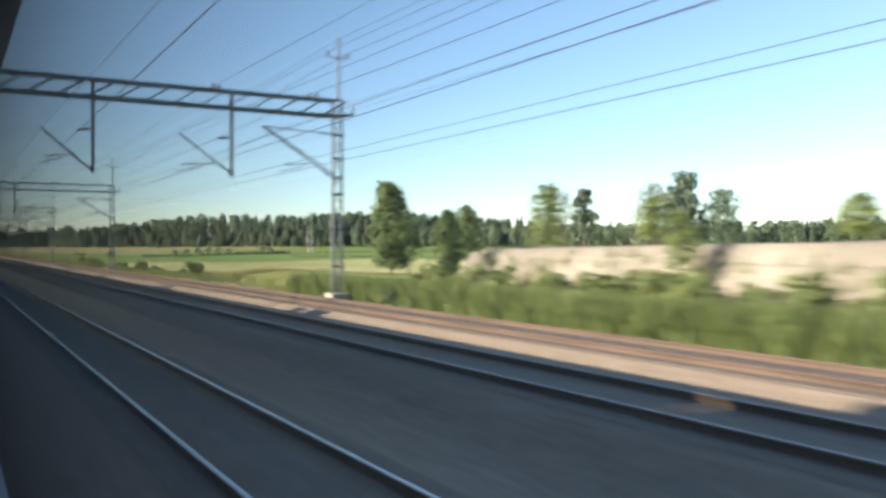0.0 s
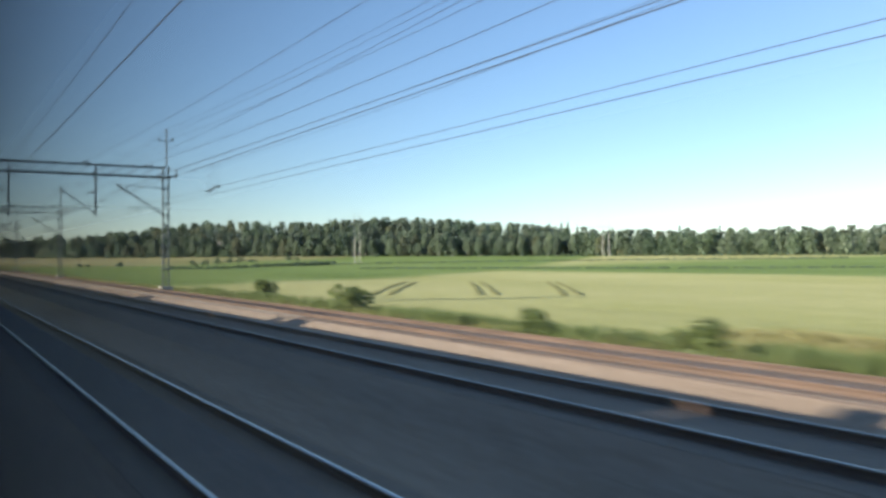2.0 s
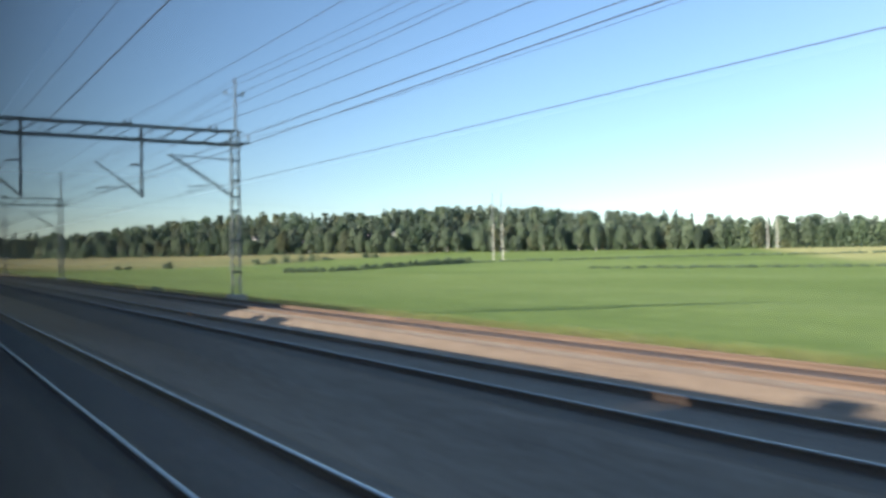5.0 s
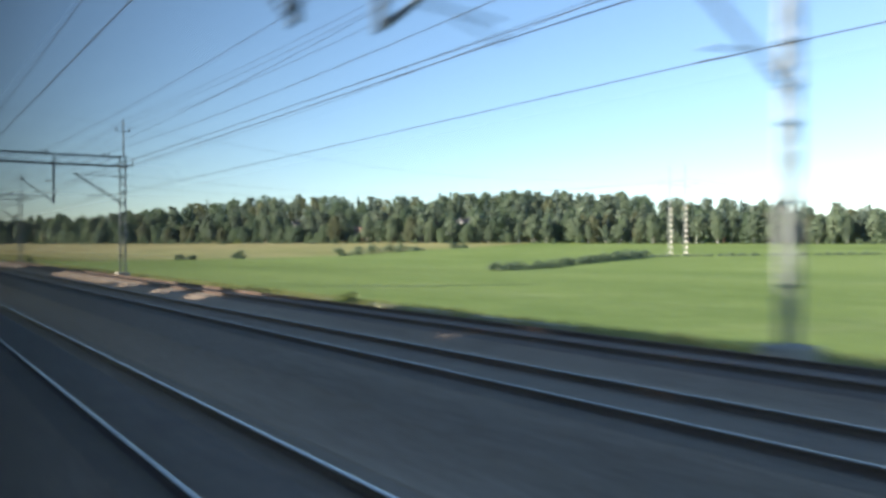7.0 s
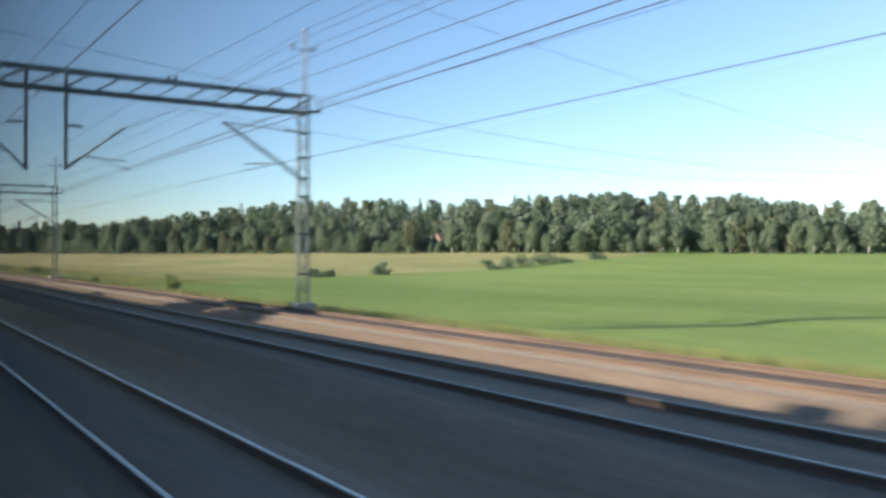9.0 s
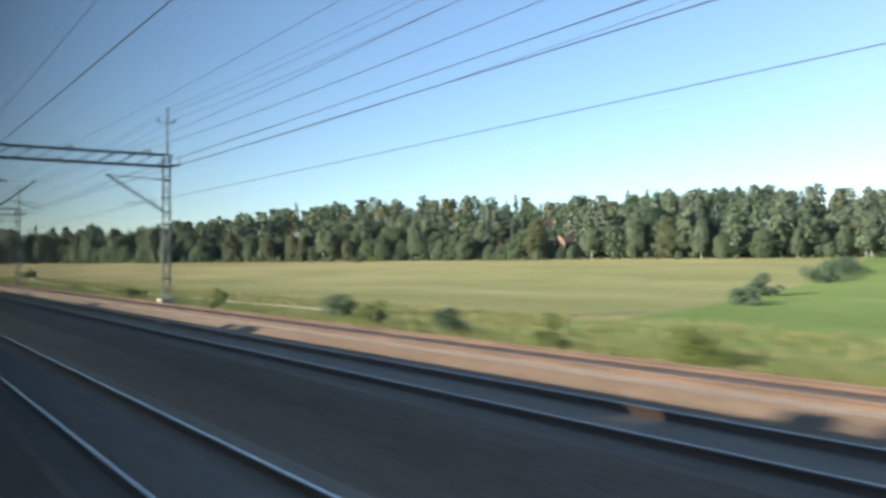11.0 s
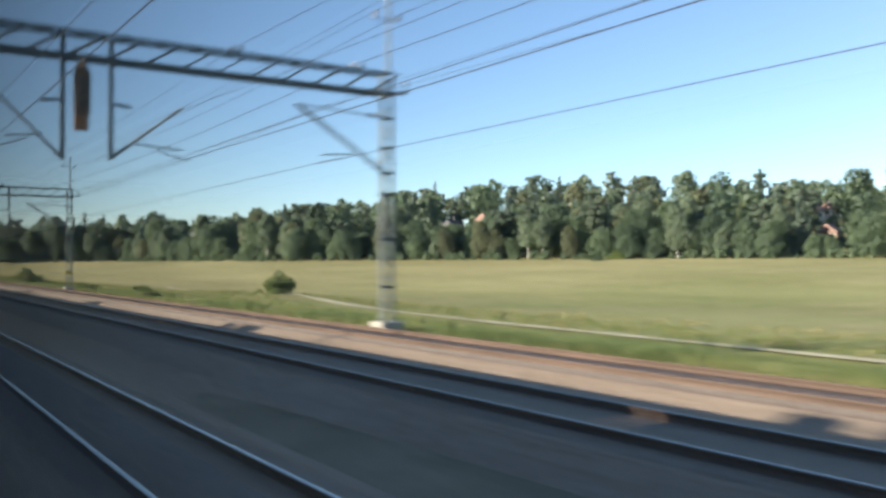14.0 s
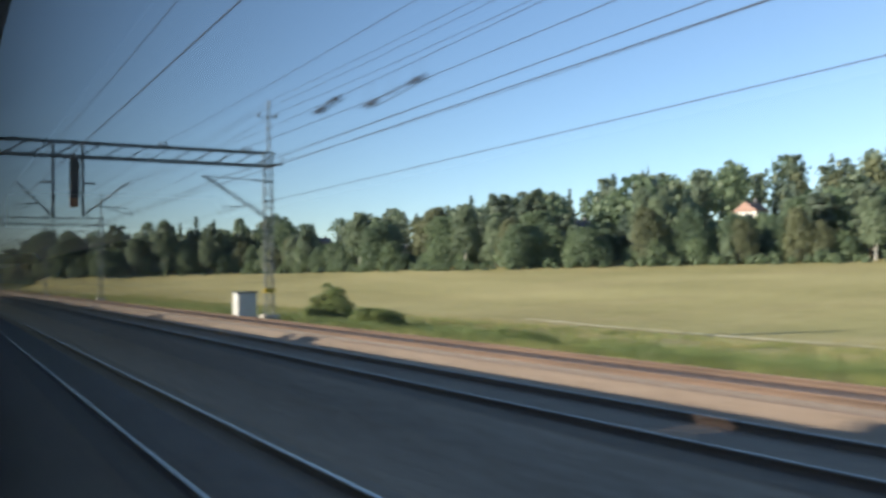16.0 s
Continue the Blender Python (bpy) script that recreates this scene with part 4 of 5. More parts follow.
def house(x, y, z, turn, w, d, h, wall, roof, label):
    hs = base("house", x, y, z, label, "house", "houses in the wood", turn)
    bm = bmesh.new()
    add_box(bm, (-w / 2, -d / 2, -6), (w / 2, d / 2, h))
    part("wall", bm, wall, hs)
    bm = bmesh.new()
    e, rise = 0.45, d * 0.42
    pts = [(-w / 2 - e, -d / 2 - e, h - 0.1), (-w / 2 - e, d / 2 + e, h - 0.1), (-w / 2 - e, 0, h + rise)]
    lo = [bm.verts.new(p) for p in pts]
    hi = [bm.verts.new((-p[0], p[1], p[2])) for p in pts]
    bm.faces.new(lo)
    bm.faces.new(hi[::-1])
    for i in range(3):
        j = (i + 1) % 3
        bm.faces.new((lo[i], hi[i], hi[j], lo[j]))
    rf = part("roof", bm, roof, hs)
    block("chimney", (w * 0.2, -0.3, h + rise * 0.5), (w * 0.2 + 0.6, 0.3, h + rise + 0.8), TILE_DARK, rf)
    n = max(2, int(w / 2.2))
    for k in range(n):
        cx = -w / 2 + w * (k + 0.5) / n
        wd = block("window", (cx - 0.45, -d / 2 - 0.05, h * 0.4), (cx + 0.45, -d / 2 + 0.02, h * 0.8), GLASS, hs, "dark window pane")
        block("frame", (cx - 0.55, -d / 2 - 0.03, h * 0.37), (cx + 0.55, -d / 2 + 0.01, h * 0.83), WHITE, wd)
    for k in (-0.25, 0.25):
        block("window", (-w / 2 - 0.05, d * k - 0.45, h * 0.4), (-w / 2 + 0.02, d * k + 0.45, h * 0.8), GLASS, hs, "dark window pane")
    return hs


PLACED = []
for hx, hy, hz, ht, hw, hd, hh_, wall, roof, fy, hl in HOUSES:
    k = 1.0
    while k < 2.2:
        px, py, pz = on_ground(hx * k, fy + (hy - fy) * k)
        if pz > 1.9 + (hz - 1.9) * k - 1.0:
            break
        k += 0.01
    q = 0.72 * min(k, 1.35)
    house(px, py, pz, ht, hw * q, hd * q, hh_ * q, wall, roof, hl)
    PLACED.append((px, py, pz, hw * q, hh_ * q, fy))


def free_height(x, y):
    """The height up to which a tree at this spot leaves the houses in sight."""
    low = 99.0
    for hx, hy, hz, hw, hh_, fy in PLACED:
        for eye in (fy - 6, fy, fy + 6):
            dx, dy = hx, hy - eye
            ln = math.hypot(dx, dy)
            along = (x * dx + (y - eye) * dy) / ln
            side = abs(x * dy - (y - eye) * dx) / ln
            if along < ln + 2 and side < 0.26 * hw + 2.4:
                low = min(low, 1.9 + (hz + 0.62 * hh_ - 1.9) * along / ln)
        # the sun's way to the house stays open too
        sunward, aside = (hx - x) * 0.98 - (hy - y) * 0.2, abs((hx - x) * 0.2 + (hy - y) * 0.98)
        if hz > 11 and 0 < sunward < 45 and aside < 0.4 * hw + 2.0:
            low = min(low, hz + 0.45 * hh_ + 0.29 * sunward)
    return low


rng = random.Random(11)
protos = []
for i, (nm, kd, h, rad, leaf, bark, lb) in enumerate(KINDS):
    protos.append(tree(nm, kd, h, rad, 8500, 0.50 if kd in ("broad", "birch", "tall_birch") else 0.45, leaf, bark, lb, "tree", 20 + i, (600 + 15 * i, -900, 3.4)))

# the trees of the wood's edge, one by one
spots = []
y = 470.0
while y < 1010 and len(spots) < 300:
    for row in range(3):
        yy = y + rng.uniform(-2.5, 2.5)
        xx = float(edge_x(yy)) + 2.5 + row * 6.5 + rng.uniform(-2.5, 2.5)
        spots.append((xx, yy, row))
    slope = abs(float(edge_x(y + 4)) - float(edge_x(y))) / 4
    y += 6.6 / math.sqrt(1 + slope * slope)
for xx, yy, row in spots:
    pool = (0, 1, 9, 3, 4, 0, 9, 8) if row == 0 else ((0, 2, 9, 3, 5, 6, 8) if row == 1 else (2, 5, 5, 6, 8, 7, 3))
    k = rng.choice(pool)
    if yy < 640:
        k = rng.choice((8, 8, 3, 8, 9)) if row == 0 else rng.choice((8, 2, 5, 5, 6, 9))
    size = rng.uniform(0.66, 1.1) * (0.84 if row == 0 else 1.0) * float(np.interp(yy, (470, 560, 600, 738, 760, 800, 835), (0.82, 0.86, 0.98, 1.0, 1.15, 1.15, 1.0)))
    x_, y_, z_ = on_ground(xx, yy)
    room = free_height(x_, y_) - z_
    if KINDS[k][2] * size > room:
        k, size = 1, room / KINDS[1][2]
        if size < 0.18:
            continue
    c = copy_thing(protos[k], Matrix.Identity(4))
    c.matrix_world = pose(x_, y_, z_, 0, 0, rng.uniform(0, 360)) @ Matrix.Diagonal((size, size, size * rng.uniform(0.9, 1.12), 1))
    tagged(c, group="trees at the edge of the wood")


# an unseen row of trees on the other side of the line, placed so their shade falls across the tracks
shade_spots = [(-16, 231 + 2.6 * j) for j in range(29)] + [(-20.5, yy) for yy in range(233, 303, 5)] + [(-17, 312), (-17, 307), (-16.5, 317), (-16, 342), (-16, 345.5), (-16, 349), (-16, 352.5), (-16.5, 356), (-20, 344), (-20, 348), (-20, 352), (-16.5, 383), (-17, 387)]
thin = [tree("birch_tree", "birch", 10.0, 3.0, 2200, 0.55, LEAF_BIRCH, BIRCHBARK, "thin leafy birch on open grass", "tree", 80 + k, (-420 - 12 * k, -900, -0.9)) for k in range(3)]
for i, (xx, yy) in enumerate(shade_spots):
    size = rng.uniform(0.96, 1.06) * (0.9 if yy in (312,) else 1.0)
    c = copy_thing(thin[i % 3], Matrix.Identity(4))
    c.matrix_world = pose(xx + rng.uniform(-1, 1), yy, -0.9, 0, 0, rng.uniform(0, 360)) @ Matrix.Scale(size, 4)
    tagged(c, "thin leafy birch in a row behind the standing train", group="trees behind the train")


# the wood behind and far off, joined
def joined_wood(name, label, spots, seed, count, size):
    r = np.random.default_rng(seed)
    groups = {}
    shapes = {}
    for i, (nm, kd, h, rad, leaf, bark, lb) in enumerate(KINDS):
        shapes[i] = [crown(kd, h, rad, count, size, r)[0][0] for _ in range(2)]
    for (x, y, z, k, s) in spots:
        leaf = KINDS[k][4]
        v = shapes[k][int(r.integers(2))]
        a = r.uniform(0, 2 * np.pi)
        ca, sa = math.cos(a), math.sin(a)
        w = np.stack([v[:, 0] * ca - v[:, 1] * sa, v[:, 0] * sa + v[:, 1] * ca, v[:, 2]], 1) * s + np.array((x, y, z))
        groups.setdefault(leaf.name, (leaf, [], []))
        groups[leaf.name][1].append(w)
        groups[leaf.name][2].append(np.full(len(w), r.uniform(-0.05, 0.45)))
    for leaf, vs, ts in groups.values():
        vv = np.concatenate(vs)
        tagged(mesh_np(name, vv, np.arange(len(vv)).reshape(-1, 4), leaf, tints=np.concatenate(ts)), label, "wood", kind="stuff")


far = []
r2 = random.Random(5)
y = 120.0
while y < 1500:
    slope = abs(float(edge_x(y + 4)) - float(edge_x(y))) / 4
    close = 470 <= y < 1010
    depth = ((6, 13, 22, 30, 40, 52, 66) if y < 640 else (22, 30, 40, 52, 66, 84, 104)) if close else (3, 9, 16, 25, 36, 50, 64, 80)
    for dd_ in depth:
        yy = y + r2.uniform(-4, 4)
        xx = float(edge_x(yy)) + dd_ + r2.uniform(-3, 3)
        if dd_ < 12:
            k = r2.choice((0, 9, 3, 8, 4, 2) if yy > 330 else (0, 9, 3, 1, 4, 2))
        else:
            k = r2.choice((2, 5, 3, 6, 9, 0, 7, 5))
        s = r2.uniform(0.68, 1.06) * float(np.interp(yy, (120, 300, 560, 600, 738, 760, 800, 835), (0.92, 0.98, 0.9, 1.0, 1.0, 1.15, 1.15, 0.98)))
        x_, y_, z_ = on_ground(xx, yy)
        room = free_height(x_, y_) - z_
        if KINDS[k][2] * s > room:
            k, s = 1, room / KINDS[1][2]
            if s < 0.18:
                continue
        far.append((x_, y_, z_ - 0.2, k, s))
    y += (6.5 if close else 7.0) / math.sqrt(1 + slope * slope)
for _ in range(330):
    xx, yy = 312 + r2.gauss(0, 55), 655 + r2.gauss(0, 75)
    if xx < float(edge_x(yy)) + 60:
        continue
    x_, y_, z_ = on_ground(xx, yy)
    k = r2.choice((5, 5, 6, 2, 3, 7))
    s = r2.uniform(0.75, 1.0)
    room = free_height(x_, y_) - z_
    if KINDS[k][2] * s < room:
        far.append((x_, y_, z_ - 0.2, k, s))
joined_wood("wood", "mixed pine, spruce and leafy wood on the slope", far, 3, 480, 1.3)
far2 = []
for _ in range(900):
    yy = r2.uniform(-700, 330)
    xx = float(edge_x(yy)) + r2.uniform(0, 60)
    x_, y_, z_ = on_ground(xx, yy)
    far2.append((x_, y_, z_ - 0.2, r2.choice((0, 1, 2, 3, 5, 5, 6)), r2.uniform(0.75, 1.05)))
joined_wood("far_wood", "distant dark wood beyond the fields", far2, 4, 240, 1.6)

# low and half-grown trees that close the gaps of the wood's edge
young = []
y = 470.0
while y < 935:
    slope = abs(float(edge_x(y + 4)) - float(edge_x(y))) / 4
    yy = y + r2.uniform(-1.5, 1.5)
    x_, y_, z_ = on_ground(float(edge_x(yy)) + r2.uniform(-0.5, 7.0), yy)
    k = r2.choice((0, 1, 4, 0, 1))
    s = r2.uniform(0.32, 0.72) * (1.0 if yy > 640 else 0.5)
    if r2.random() < (0.6 if yy < 640 else 0.45):
        y += 3.4 / math.sqrt(1 + slope * slope)
        continue
    room = free_height(x_, y_) - z_
    if KINDS[k][2] * s < room:
        young.append((x_, y_, z_ - 0.1, k, s))
    y += 3.4 / math.sqrt(1 + slope * slope)
joined_wood("young_wood", "half-grown leafy trees along the edge of the wood", young, 6, 1500, 0.85)

# shrubs along the foot of the wood
shrubs = []
rs = np.random.default_rng(8)
sv = [crown("bush", 2.6, 2.2, 340, 0.6, rs)[0][0] for _ in range(4)]
allv, allt = [], []
for yy in np.arange(300, 1150, 1.8):
    x0 = float(edge_x(yy)) + rs.uniform(-3.5, 2.0)
    z0 = on_ground(x0, yy)[2]
    s = rs.uniform(0.3, 0.9) * (1.0 if yy > 640 or yy < 490 else 0.45)
    s = min(s, max(0.15, (free_height(x0, float(yy)) - z0) / 2.6))
    allv.append(sv[int(rs.integers(4))] * s + np.array((x0, yy, z0)))
    allt.append(np.full(len(allv[-1]), rs.uniform(-0.1, 0.5)))
vv = np.concatenate(allv)
tagged(mesh_np("undergrowth", vv, np.arange(len(vv)).reshape(-1, 4), LEAF, tints=np.concatenate(allt)), "low green shrubs along the foot of the wood", "shrubs", kind="stuff")

# ---- single trees near the line ----
tree("rowan_tree", "broad", 5.5, 1.25, 6500, 0.20, LEAF_FRESH, BARK, "small dense green oval tree beside the line", "tree", 51, on_ground(22.9, 48.8))
tree("alder_tree", "birch", 3.2, 0.65, 1700, 0.18, LEAF_FRESH, BARK, "young green tree in tall grass", "tree", 52, on_ground(19.8, 36.6))
tree("alder_tree", "birch", 4.2, 0.75, 1500, 0.22, LEAF_FRESH, BARK, "young green tree behind the grass bank", "tree", 53, on_ground(27.2, 46.9))
tree("willow_tree", "birch", 4.4, 0.85, 1200, 0.20, LEAF_BRIGHT, BARK, "young light green tree at the end of the bank", "tree", 54, on_ground(23.2, 33.6))
tree("willow_tree", "birch", 1.75, 0.55, 600, 0.16, LEAF_BRIGHT, BARK, "young light green tree on the gravel bank", "tree", 55, (21.0, 24.6, 1.95))
tree("willow_tree", "birch", 1.3, 0.55, 600, 0.16, LEAF_BRIGHT, BARK, "small light green tree on the gravel bank", "tree", 56, (20.0, 16.1, 2.0))
tree("willow_tree", "birch", 3.4, 0.55, 800, 0.15, LEAF_BRIGHT, BARK, "slim light green sapling in front of the gravel bank", "tree", 67, on_ground(16.3, 18.6))
tree("birch_tree", "birch", 15.2, 4.2, 3600, 0.30, LEAF_PALE, BARK, "thin airy grey-green birch standing alone in the field", "tree", 57, on_ground(103.7, 139.0))
tree("pine_tree", "full_pine", 13.6, 2.5, 5200, 0.40, NEEDLE_PINE, PINEBARK, "lone pine with a bare lower trunk in the field", "tree", 58, on_ground(91.8, 116.8))
tree("pine_tree", "full_pine", 15.6, 4.6, 9000, 0.44, NEEDLE_PINE, PINEBARK, "broad old pine in a field clump", "tree", 59, on_ground(102.3, 104.8))
tree("birch_tree", "birch", 14.0, 3.8, 3200, 0.30, LEAF_PALE, BARK, "airy birch in a field clump", "tree", 60, on_ground(98.5, 108.5))
tree("birch_tree", "birch", 13.0, 3.2, 3000, 0.42, LEAF_BIRCH, BIRCHBARK, "green birch in a field clump", "tree", 61, on_ground(106.0, 101.0))
tree("oak_tree", "broad", 8.0, 3.2, 1800, 0.42, LEAF, BARK, "low spreading tree in a field clump", "tree", 62, on_ground(104.0, 97.5))
tree("oak_tree", "broad", 6.0, 2.6, 1500, 0.42, LEAF, BARK, "low bushy tree in a field clump", "tree", 63, on_ground(110.0, 95.0))
tree("spruce_tree", "spruce", 17.5, 2.0, 2200, 0.5, NEEDLE, BARK, "tall pointed spruce above the wood", "tree", 64, on_ground(168.0, 806))
tree("spruce_tree", "spruce", 16.5, 2.0, 2200, 0.5, NEEDLE, BARK, "tall pointed spruce above the wood", "tree", 65, on_ground(171.5, 812))
tree("spruce_tree", "spruce", 18.0, 2.8, 2200, 0.55, NEEDLE, BARK, "tall spruce above the wooded hill", "tree", 66, on_ground(270, 779))

# ---- bushes ----
BUSHES = [  # x, y, height, radius, leaves
    (26.3, 610.6, 1.75, 1.9, LEAF_WEED), (14.9, 63.2, 1.55, 1.35, LEAF_WEED), (15.0, 79.5, 0.9, 1.1, LEAF_WEED), (15.3, 84.2, 1.0, 1.5, LEAF_WEED), (14.7, 93.0, 0.8, 1.2, LEAF_WEED),
    (14.2, 470.5, 1.0, 1.1, LEAF_WEED), (14.7, 478.0, 0.8, 1.2, LEAF_WEED), (14.9, 447.0, 1.1, 0.8, LEAF_WEED), (15.2, 457.0, 1.2, 1.1, LEAF_WEED), (14.3, 486.0, 0.7, 1.3, LEAF_WEED), (15.8, 660.0, 1.0, 1.6, LEAF_WEED), (17.2, 635.0, 0.8, 1.5, LEAF_WEED), (16.0, 627.0, 0.7, 1.4, LEAF_WEED), (18.5, 619.0, 0.7, 1.6, LEAF_WEED), (15.0, 604.0, 0.6, 1.2, LEAF_WEED), (15.2, 112.2, 1.2, 1.4, LEAF_WEED), (13.8, 97.8, 0.8, 1.0, LEAF_WEED), (15.2, 123.6, 1.15, 1.35, LEAF_WEED), (14.6, 88.0, 1.1, 0.5, LEAF_WEED), (16.6, 84.6, 0.8, 1.5, LEAF_WEED),
    (17.8, 413.0, 1.15, 1.1, LEAF_WEED), (14.3, 504.0, 0.75, 1.0, LEAF), (13.9, 29.8, 1.0, 1.2, LEAF), (15.2, 68.3, 0.9, 1.1, LEAF_BRIGHT),
    (14.4, 442.2, 0.8, 1.0, LEAF_BRIGHT), (14.8, 452, 0.9, 0.9, LEAF), (16.5, 462, 1.2, 1.4, LEAF), (18.4, 509.6, 0.55, 1.3, LEAF_WEED), (13.8, 419, 0.5, 0.9, LEAF_BRIGHT),
    (13.7, 251.8, 0.4, 0.7, LEAF), (13.9, 264, 0.4, 0.8, LEAF_BRIGHT), (13.7, 301, 0.45, 1.0, LEAF_BRIGHT), (16.9, 667.5, 2.3, 1.8, LEAF_WEED), (18.6, 671, 1.4, 1.8, LEAF_WEED), (17.4, 652, 0.7, 1.3, LEAF_WEED), (16.2, 644, 0.5, 1.2, LEAF_WEED),
    (75.3, 485.5, 2.1, 2.5, LEAF), (57, 473.5, 1.4, 1.6, LEAF), (60.5, 476, 0.9, 1.6, LEAF), (112, 504, 2.0, 3.2, LEAF), (119, 507, 2.5, 3.8, LEAF), (126, 510.5, 2.8, 4.0, LEAF), (133, 513.5, 2.6, 3.8, LEAF), (140, 517, 2.3, 3.6, LEAF), (147, 520, 1.8, 3.2, LEAF),
    (173, 537, 2.4, 3.6, LEAF), (179, 540, 2.0, 3.2, LEAF), (150, 700, 1.9, 2.8, LEAF_BRIGHT), (146, 706, 1.6, 2.6, LEAF), (143, 698, 1.0, 2.5, LEAF),
]
for i, (bx, by, bh, br, leaf) in enumerate(BUSHES):
    near = bx < 30
    bush(on_ground(bx, by, -0.05), bh, br, min(3200, int(1150 * max(1.0, br * br))) if near else 1000, 0.16 if near else 0.3, leaf, "rounded green bush in the verge" if near else "round bush on the field border", 100 + i, group="scattered bushes")

bush(on_ground(101.0, 141.0, -0.05), 1.1, 2.6, 900, 0.3, DRYBLADE, "low brown heap of dry brushwood in the field", 190, "brush_heap")

# hedge across the green field
hrng = np.random.default_rng(31)
hv = []
for u in np.linspace(0, 1, 60):
    hx, hy = 70 + 78 * u + hrng.normal(0, 0.6), 370 + 50 * u + hrng.normal(0, 0.6)
    s = hrng.uniform(0.7, 1.1) * (0.62 + 0.45 * u)
    hv.append(crown("bush", 1.7, 1.9, 220, 0.42, hrng)[0][0] * s + np.array(on_ground(hx, hy)))
vv = np.concatenate(hv)
tagged(mesh_np("hedge", vv, np.arange(len(vv)).reshape(-1, 4), LEAF), "low ragged hedge along a field ditch", "hedge", kind="stuff")
hv = []
for u in np.linspace(0, 1, 420):
    hx, hy = 150 + 130 * u + hrng.normal(0, 1.5), 424 - 150 * u + hrng.normal(0, 1.0)
    hv.append(crown("bush", 1.0, 1.9, 60, 0.45, hrng)[0][0] * hrng.uniform(0.35, 0.7) + np.array(on_ground(hx, hy)))
for u in np.linspace(0, 1, 420):
    hx, hy = 118 + 90 * u + hrng.normal(0, 1.0), 330 - 190 * u + hrng.normal(0, 1.0)
    hv.append(crown("bush", 0.8, 1.6, 50, 0.45, hrng)[0][0] * hrng.uniform(0.35, 0.7) + np.array(on_ground(hx, hy)))
vv = np.concatenate(hv)
tagged(mesh_np("field_margin", vv, np.arange(len(vv)).reshape(-1, 4), LEAF), "uneven green weeds along far field borders", "weeds", kind="stuff")


# ---- grass and weeds of the verge ----
def tufts(name, label, spots, blade, height, seed, blades=9):
    r = np.random.default_rng(seed)
    n = len(spots)
    p = np.repeat(np.asarray(spots), blades, axis=0)
    p[:, :2] += r.normal(0, 0.16, (len(p), 2))
    lean = r.normal(0, 0.28, (len(p), 2))
    hgt = (height * r.uniform(0.45, 1.25, len(p)))[:, None]
    a = r.uniform(0, np.pi, len(p))
    side = np.stack([np.cos(a), np.sin(a), 0 * a], 1) * (0.022 + 0.03 * height)
    top = p + np.concatenate([lean * hgt, hgt], 1)
    v = np.stack([p - side, p + side, top + side * 0.25, top - side * 0.25], 1).reshape(-1, 3)
    return tagged(mesh_np(name, v, np.arange(len(v)).reshape(-1, 4), blade), label, "grass", kind="stuff")


vr = np.random.default_rng(77)


def scatter(n, x0, x1, y0, y1, lift=-0.04):
    x, y = vr.uniform(x0, x1, n), vr.uniform(y0, y1, n)
    trackway = np.interp(y, (470, 518, 547, 578, 598, 630, 650, 668, 683), (22, 20.4, 21.5, 23.5, 25, 31, 33, 35.5, 39))
    keep = (y < 470) | (y > 684) | (x < trackway - 2.3) | (x > trackway + 0.8)
    x, y = x[keep], y[keep]
    return np.stack([x, y, np.maximum(ground_z(x, y), np.interp(x, (12.5, 13.3, 13.4), (-0.30, -0.44, -9))) + lift], 1)


tufts("verge_grass", "green and straw-coloured grass along the stone shoulder", scatter(15000, 13.1, 17.5, -20, 820), GRASSBLADE, 0.32, 1)
tufts("dry_grass", "straw-coloured dry grass along the stone shoulder", scatter(7000, 12.9, 15.5, -20, 820), DRYBLADE, 0.26, 2)
tufts("tall_weeds", "tall green weeds between line and bank", scatter(5000, 13.6, 16.2, -30, 40), LEAF_WEED, 0.95, 3, 16)
weeds = []
for yy in np.arange(-20, 42, 0.42):
    x0 = vr.uniform(14.5, 16.1)
    k = vr.uniform(1.05, 1.5) * (1.0 if yy < 31 else 0.6)
    weeds.append(crown("bush", 1.35, 0.75, 420, 0.15, vr)[0][0] * k + np.array(on_ground(x0, yy)))
vv = np.concatenate(weeds)
tagged(mesh_np("scrub", vv, np.arange(len(vv)).reshape(-1, 4), LEAF_WEED, tints=np.repeat(vr.uniform(0.2, 0.7, len(weeds)), len(weeds[0]))), "tangled green scrub in front of the gravel bank", "scrub", kind="stuff")
bx_, by_ = vr.uniform(16.6, 17.5, 220), vr.uniform(-20, 30, 220)
tufts("bank_grass", "thin grass on the gravel bank", np.stack([bx_, by_, np.interp(bx_, (16.6, 17.7, 20), (0.7, 1.9, 1.95))], 1), GRASSBLADE, 0.28, 9)
tufts("meadow_grass", "rough meadow grass between line and field", scatter(6000, 17, 32, 440, 800), GRASSBLADE, 0.24, 4)
tufts("meadow_grass", "rough meadow grass between line and field", scatter(2200, 16.5, 26, 62, 100), DRYBLADE, 0.26, 5)
tufts("dry_meadow_grass", "straw-coloured meadow grass between line and field", scatter(3500, 20, 36, 440, 800), DRYBLADE, 0.24, 7)
def patchy(spots, scale, cut, seed):
    """Keeps the spots that lie in uneven patches."""
    return np.array([p for p in spots if noise.noise((p[0] * scale * 1.6, p[1] * scale, seed)) > cut])


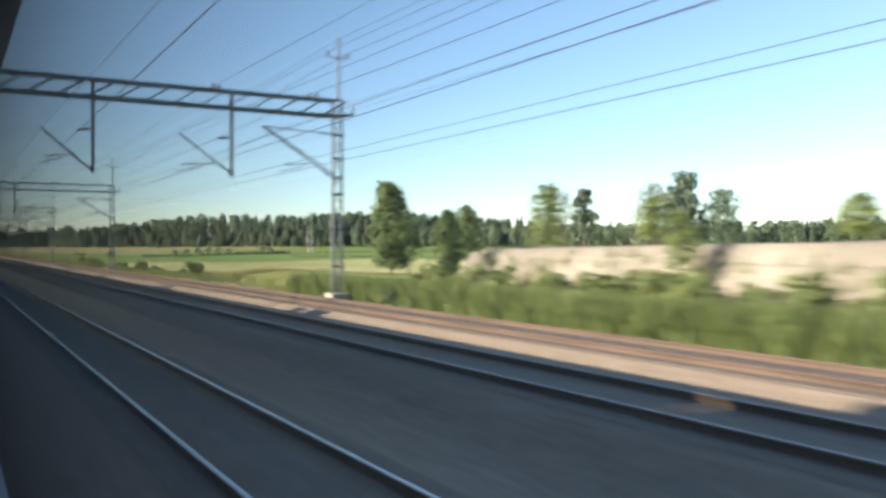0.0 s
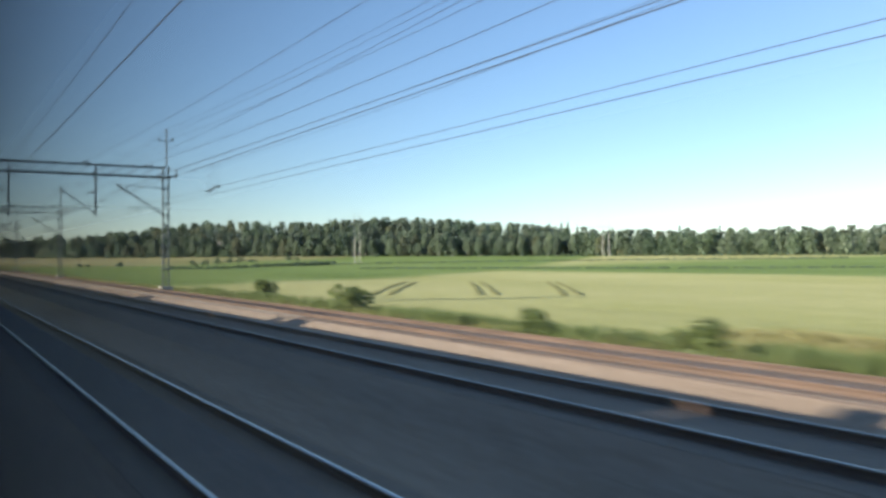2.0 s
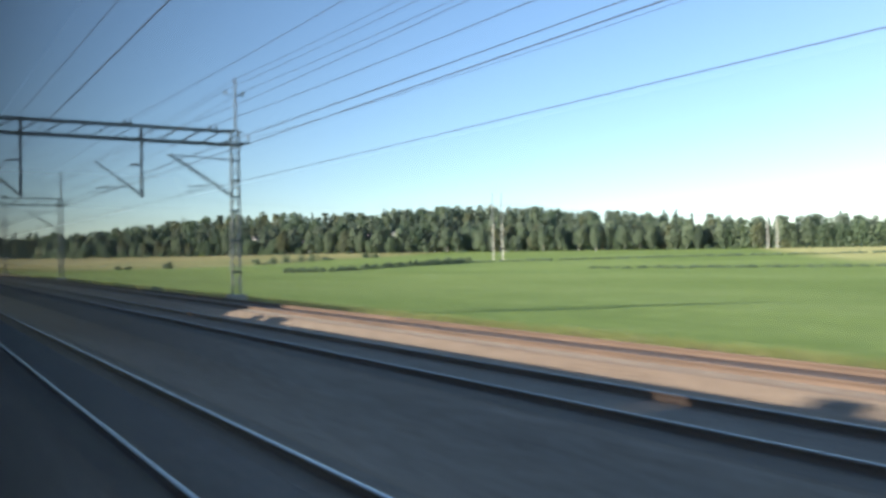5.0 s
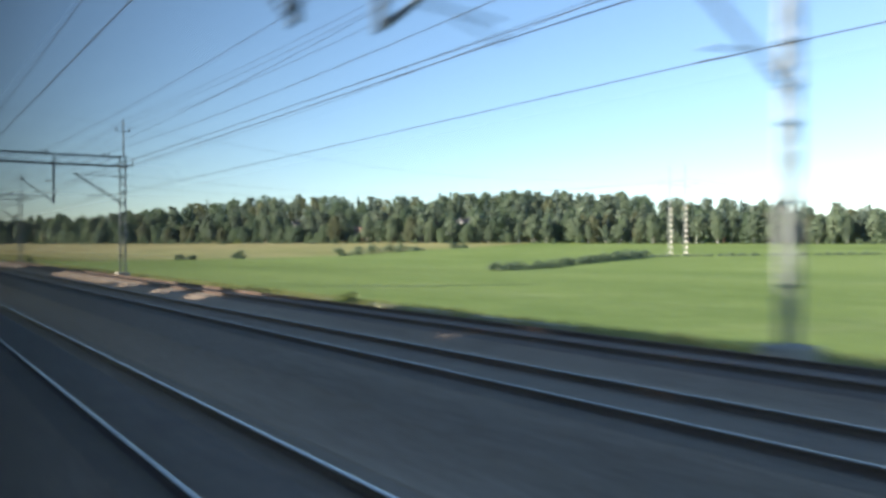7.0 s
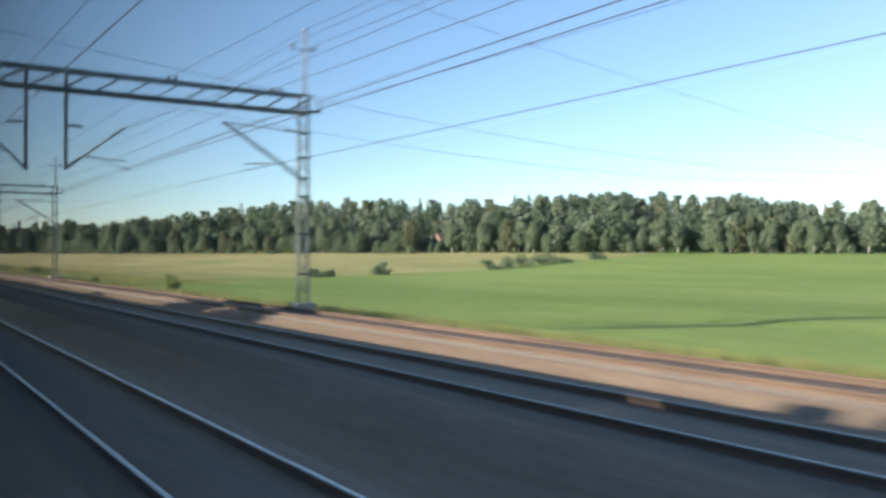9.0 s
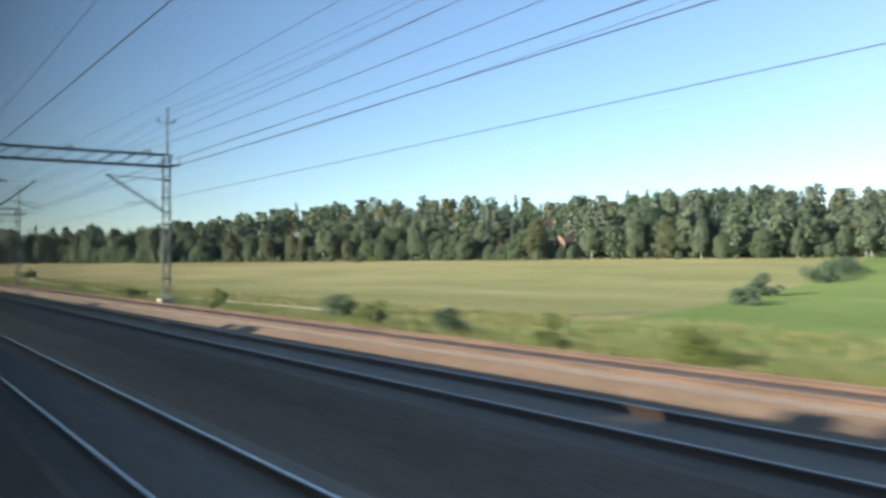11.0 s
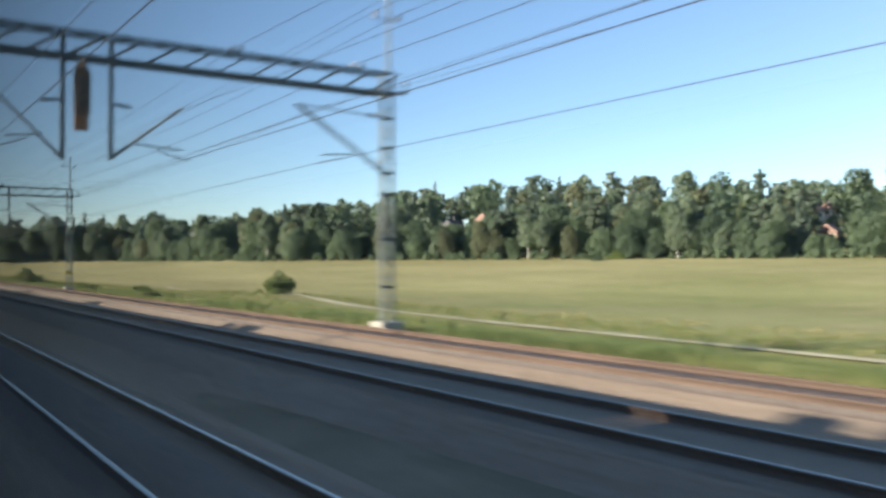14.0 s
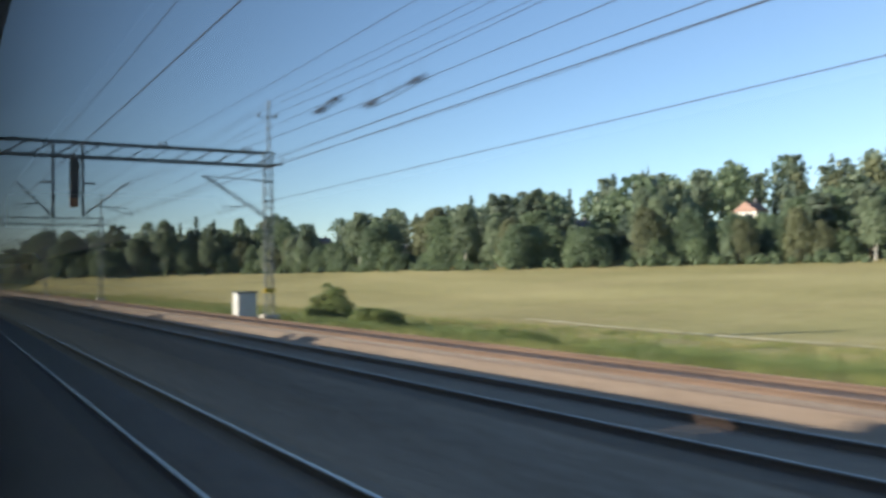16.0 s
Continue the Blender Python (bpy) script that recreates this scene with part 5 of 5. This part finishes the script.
tufts("verge_weeds", "lush green weeds and tall grass in uneven patches", patchy(scatter(8000, 13.7, 19.0, 530, 730), 0.16, 0.04, 2.0), LEAF_WEED, 0.42, 11, 10)
tufts("verge_weeds", "lush green weeds and tall grass in uneven patches", patchy(scatter(3000, 13.7, 16.8, 56, 132), 0.2, 0.0, 5.0), LEAF_WEED, 0.5, 12, 10)
tufts("verge_weeds", "lush green weeds and tall grass in uneven patches", patchy(scatter(2600, 13.6, 16.5, 405, 530), 0.2, 0.0, 8.0), LEAF_WEED, 0.45, 13, 10)
sx, sy = vr.uniform(4.0, 5.2, 600), vr.uniform(482, 546, 600)
tufts("strip_grass", "short grass between two tracks", np.stack([sx, sy, np.full_like(sx, -0.13)], 1), GRASSBLADE, 0.10, 6)


# ---- power pylons in the fields ----
def pylon(x, y, h, turn):
    p = base("power_pylon", *on_ground(x, y), "tall twin-legged steel power pylon in a field", "power pylon", "pylons in the fields", turn)
    for sx in (-2.2, 2.2):
        bm = bmesh.new()
        top, w0, w1 = h, 0.42, 0.16
        for cx, cy in ((-1, -1), (1, -1), (1, 1), (-1, 1)):
            add_bar(bm, (sx + cx * w0, cy * w0, -0.3), (sx + cx * w1, cy * w1, top), 0.035, 4)
        part("leg", bm, STEEL, p, "slim lattice leg")
        for k in range(9):
            z = 0.6 + k * 1.3
            w = w0 + (w1 - w0) * z / top
            block("rung", (sx - w - 0.08, -w - 0.03, z), (sx + w + 0.08, -w + 0.02, z + 0.42), TIMBER, p, "pale cross plate")
        bm = bmesh.new()
        for k in range(14):
            z0, z1 = 11.8 + (top - 12) * k / 14, 11.8 + (top - 12) * (k + 1) / 14
            s = 1 if k % 2 else -1
            add_bar(bm, (sx - s * 0.25, 0, z0), (sx + s * 0.25, 0, z1), 0.025, 4)
        part("lacing", bm, STEEL, p)
    block("crossbeam", (-6.0, -0.1, h * 0.80), (6.0, 0.1, h * 0.80 + 0.12), STEEL, p)
    for sx in (-5.6, 0, 5.6):
        insulator((sx, 0, h * 0.80), (sx, 0, h * 0.80 - 1.1), p)
    return p



pylon(159, 419, 21.5, 95)
pylon(310, 434, 19.5, 95)
pylon(470, 450, 19.5, 95)
for k, off in enumerate((-5.6, 0, 5.6)):
    pts = []
    for (xa, za), (xb, zb) in (((159, 17.5), (310, 18.5)), ((310, 18.5), (470, 20.0))):
        for q in range(12):
            u = q / 12
            pts.append((xa + (xb - xa) * u, 419 + (xa + (xb - xa) * u - 159) * 0.1 + off, za + (zb - za) * u - 4 * 3.2 * u * (1 - u)))
    pts = np.array(pts)
    ang = np.arange(4) * np.pi / 2
    ring = np.stack([0 * ang, np.cos(ang), np.sin(ang)], 1) * 0.03
    vv = (pts[:, None] + ring[None]).reshape(-1, 3)
    ff = [(j * 4 + i, j * 4 + (i + 1) % 4, (j + 1) * 4 + (i + 1) % 4, (j + 1) * 4 + i) for j in range(len(pts) - 1) for i in range(4)]
    tagged(mesh_np("power_line", vv, ff, WIRE), "thin power line sagging between pylons", "power line", "power lines")


# the line goes on over the tracks to a pylon on the other side
pylon(-60, 397, 24.0, 95)
for off, sky_z in ((-5.6, (24.0, 20.5, 17.4, 13.6, 17.3)), (0.0, (19.5, 14.0, 11.0, 10.6, 17.3)), (5.6, (19.5, 12.6, 9.9, 10.0, 17.3))):
    xs = np.linspace(-60, 159, 40)
    zs = np.interp(xs, (-60, 5, 40, 85, 159), sky_z)
    for _ in range(12):
        zs[1:-1] = (zs[:-2] + zs[2:]) / 2
    pts = np.stack([xs, 419 + (xs - 159) * 0.1 + off, zs], 1)
    vv = (pts[:, None] + (ring * 0.5)[None]).reshape(-1, 3)
    ff = [(j * 4 + i, j * 4 + (i + 1) % 4, (j + 1) * 4 + (i + 1) % 4, (j + 1) * 4 + i) for j in range(len(pts) - 1) for i in range(4)]
    tagged(mesh_np("power_line", vv, ff, WIRE), "thin power line sagging across the railway", "power line", "power lines")


# ---- section insulators in the overhead wires ----
def section_insulator(x, y, z, length, top_z):
    t = base("section_insulator", x, y, z, "dark section insulator hung in the overhead wires", "insulator", "section insulators")
    for dx in (-0.10, 0.10):
        bar("runner", (dx, 0, 0), (dx, length, -0.12), 0.008, BLACK, t, "dark skid bar")
    insulator((0, 0.05, 0.03), (0, 0.35, 0.0), t)
    insulator((0, length - 0.4, -0.06), (0, length - 0.1, -0.08), t)
    for u in (0.05, 0.5, 0.95):
        bar("yoke", (-0.14, length * u, -0.1 * u), (0.14, length * u, -0.1 * u), 0.012, BLACK, t)
        bar("dropper", (0, length * u, -0.1 * u), (0, length * u, top_z - z), 0.006, WIRE, t)
    return t


section_insulator(6.95, 639.3, 5.12, 2.2, 5.46)
section_insulator(6.95, 642.8, 5.42, 1.2, 5.47)
section_insulator(10.62, 115.4, 4.86, 1.6, 5.85)
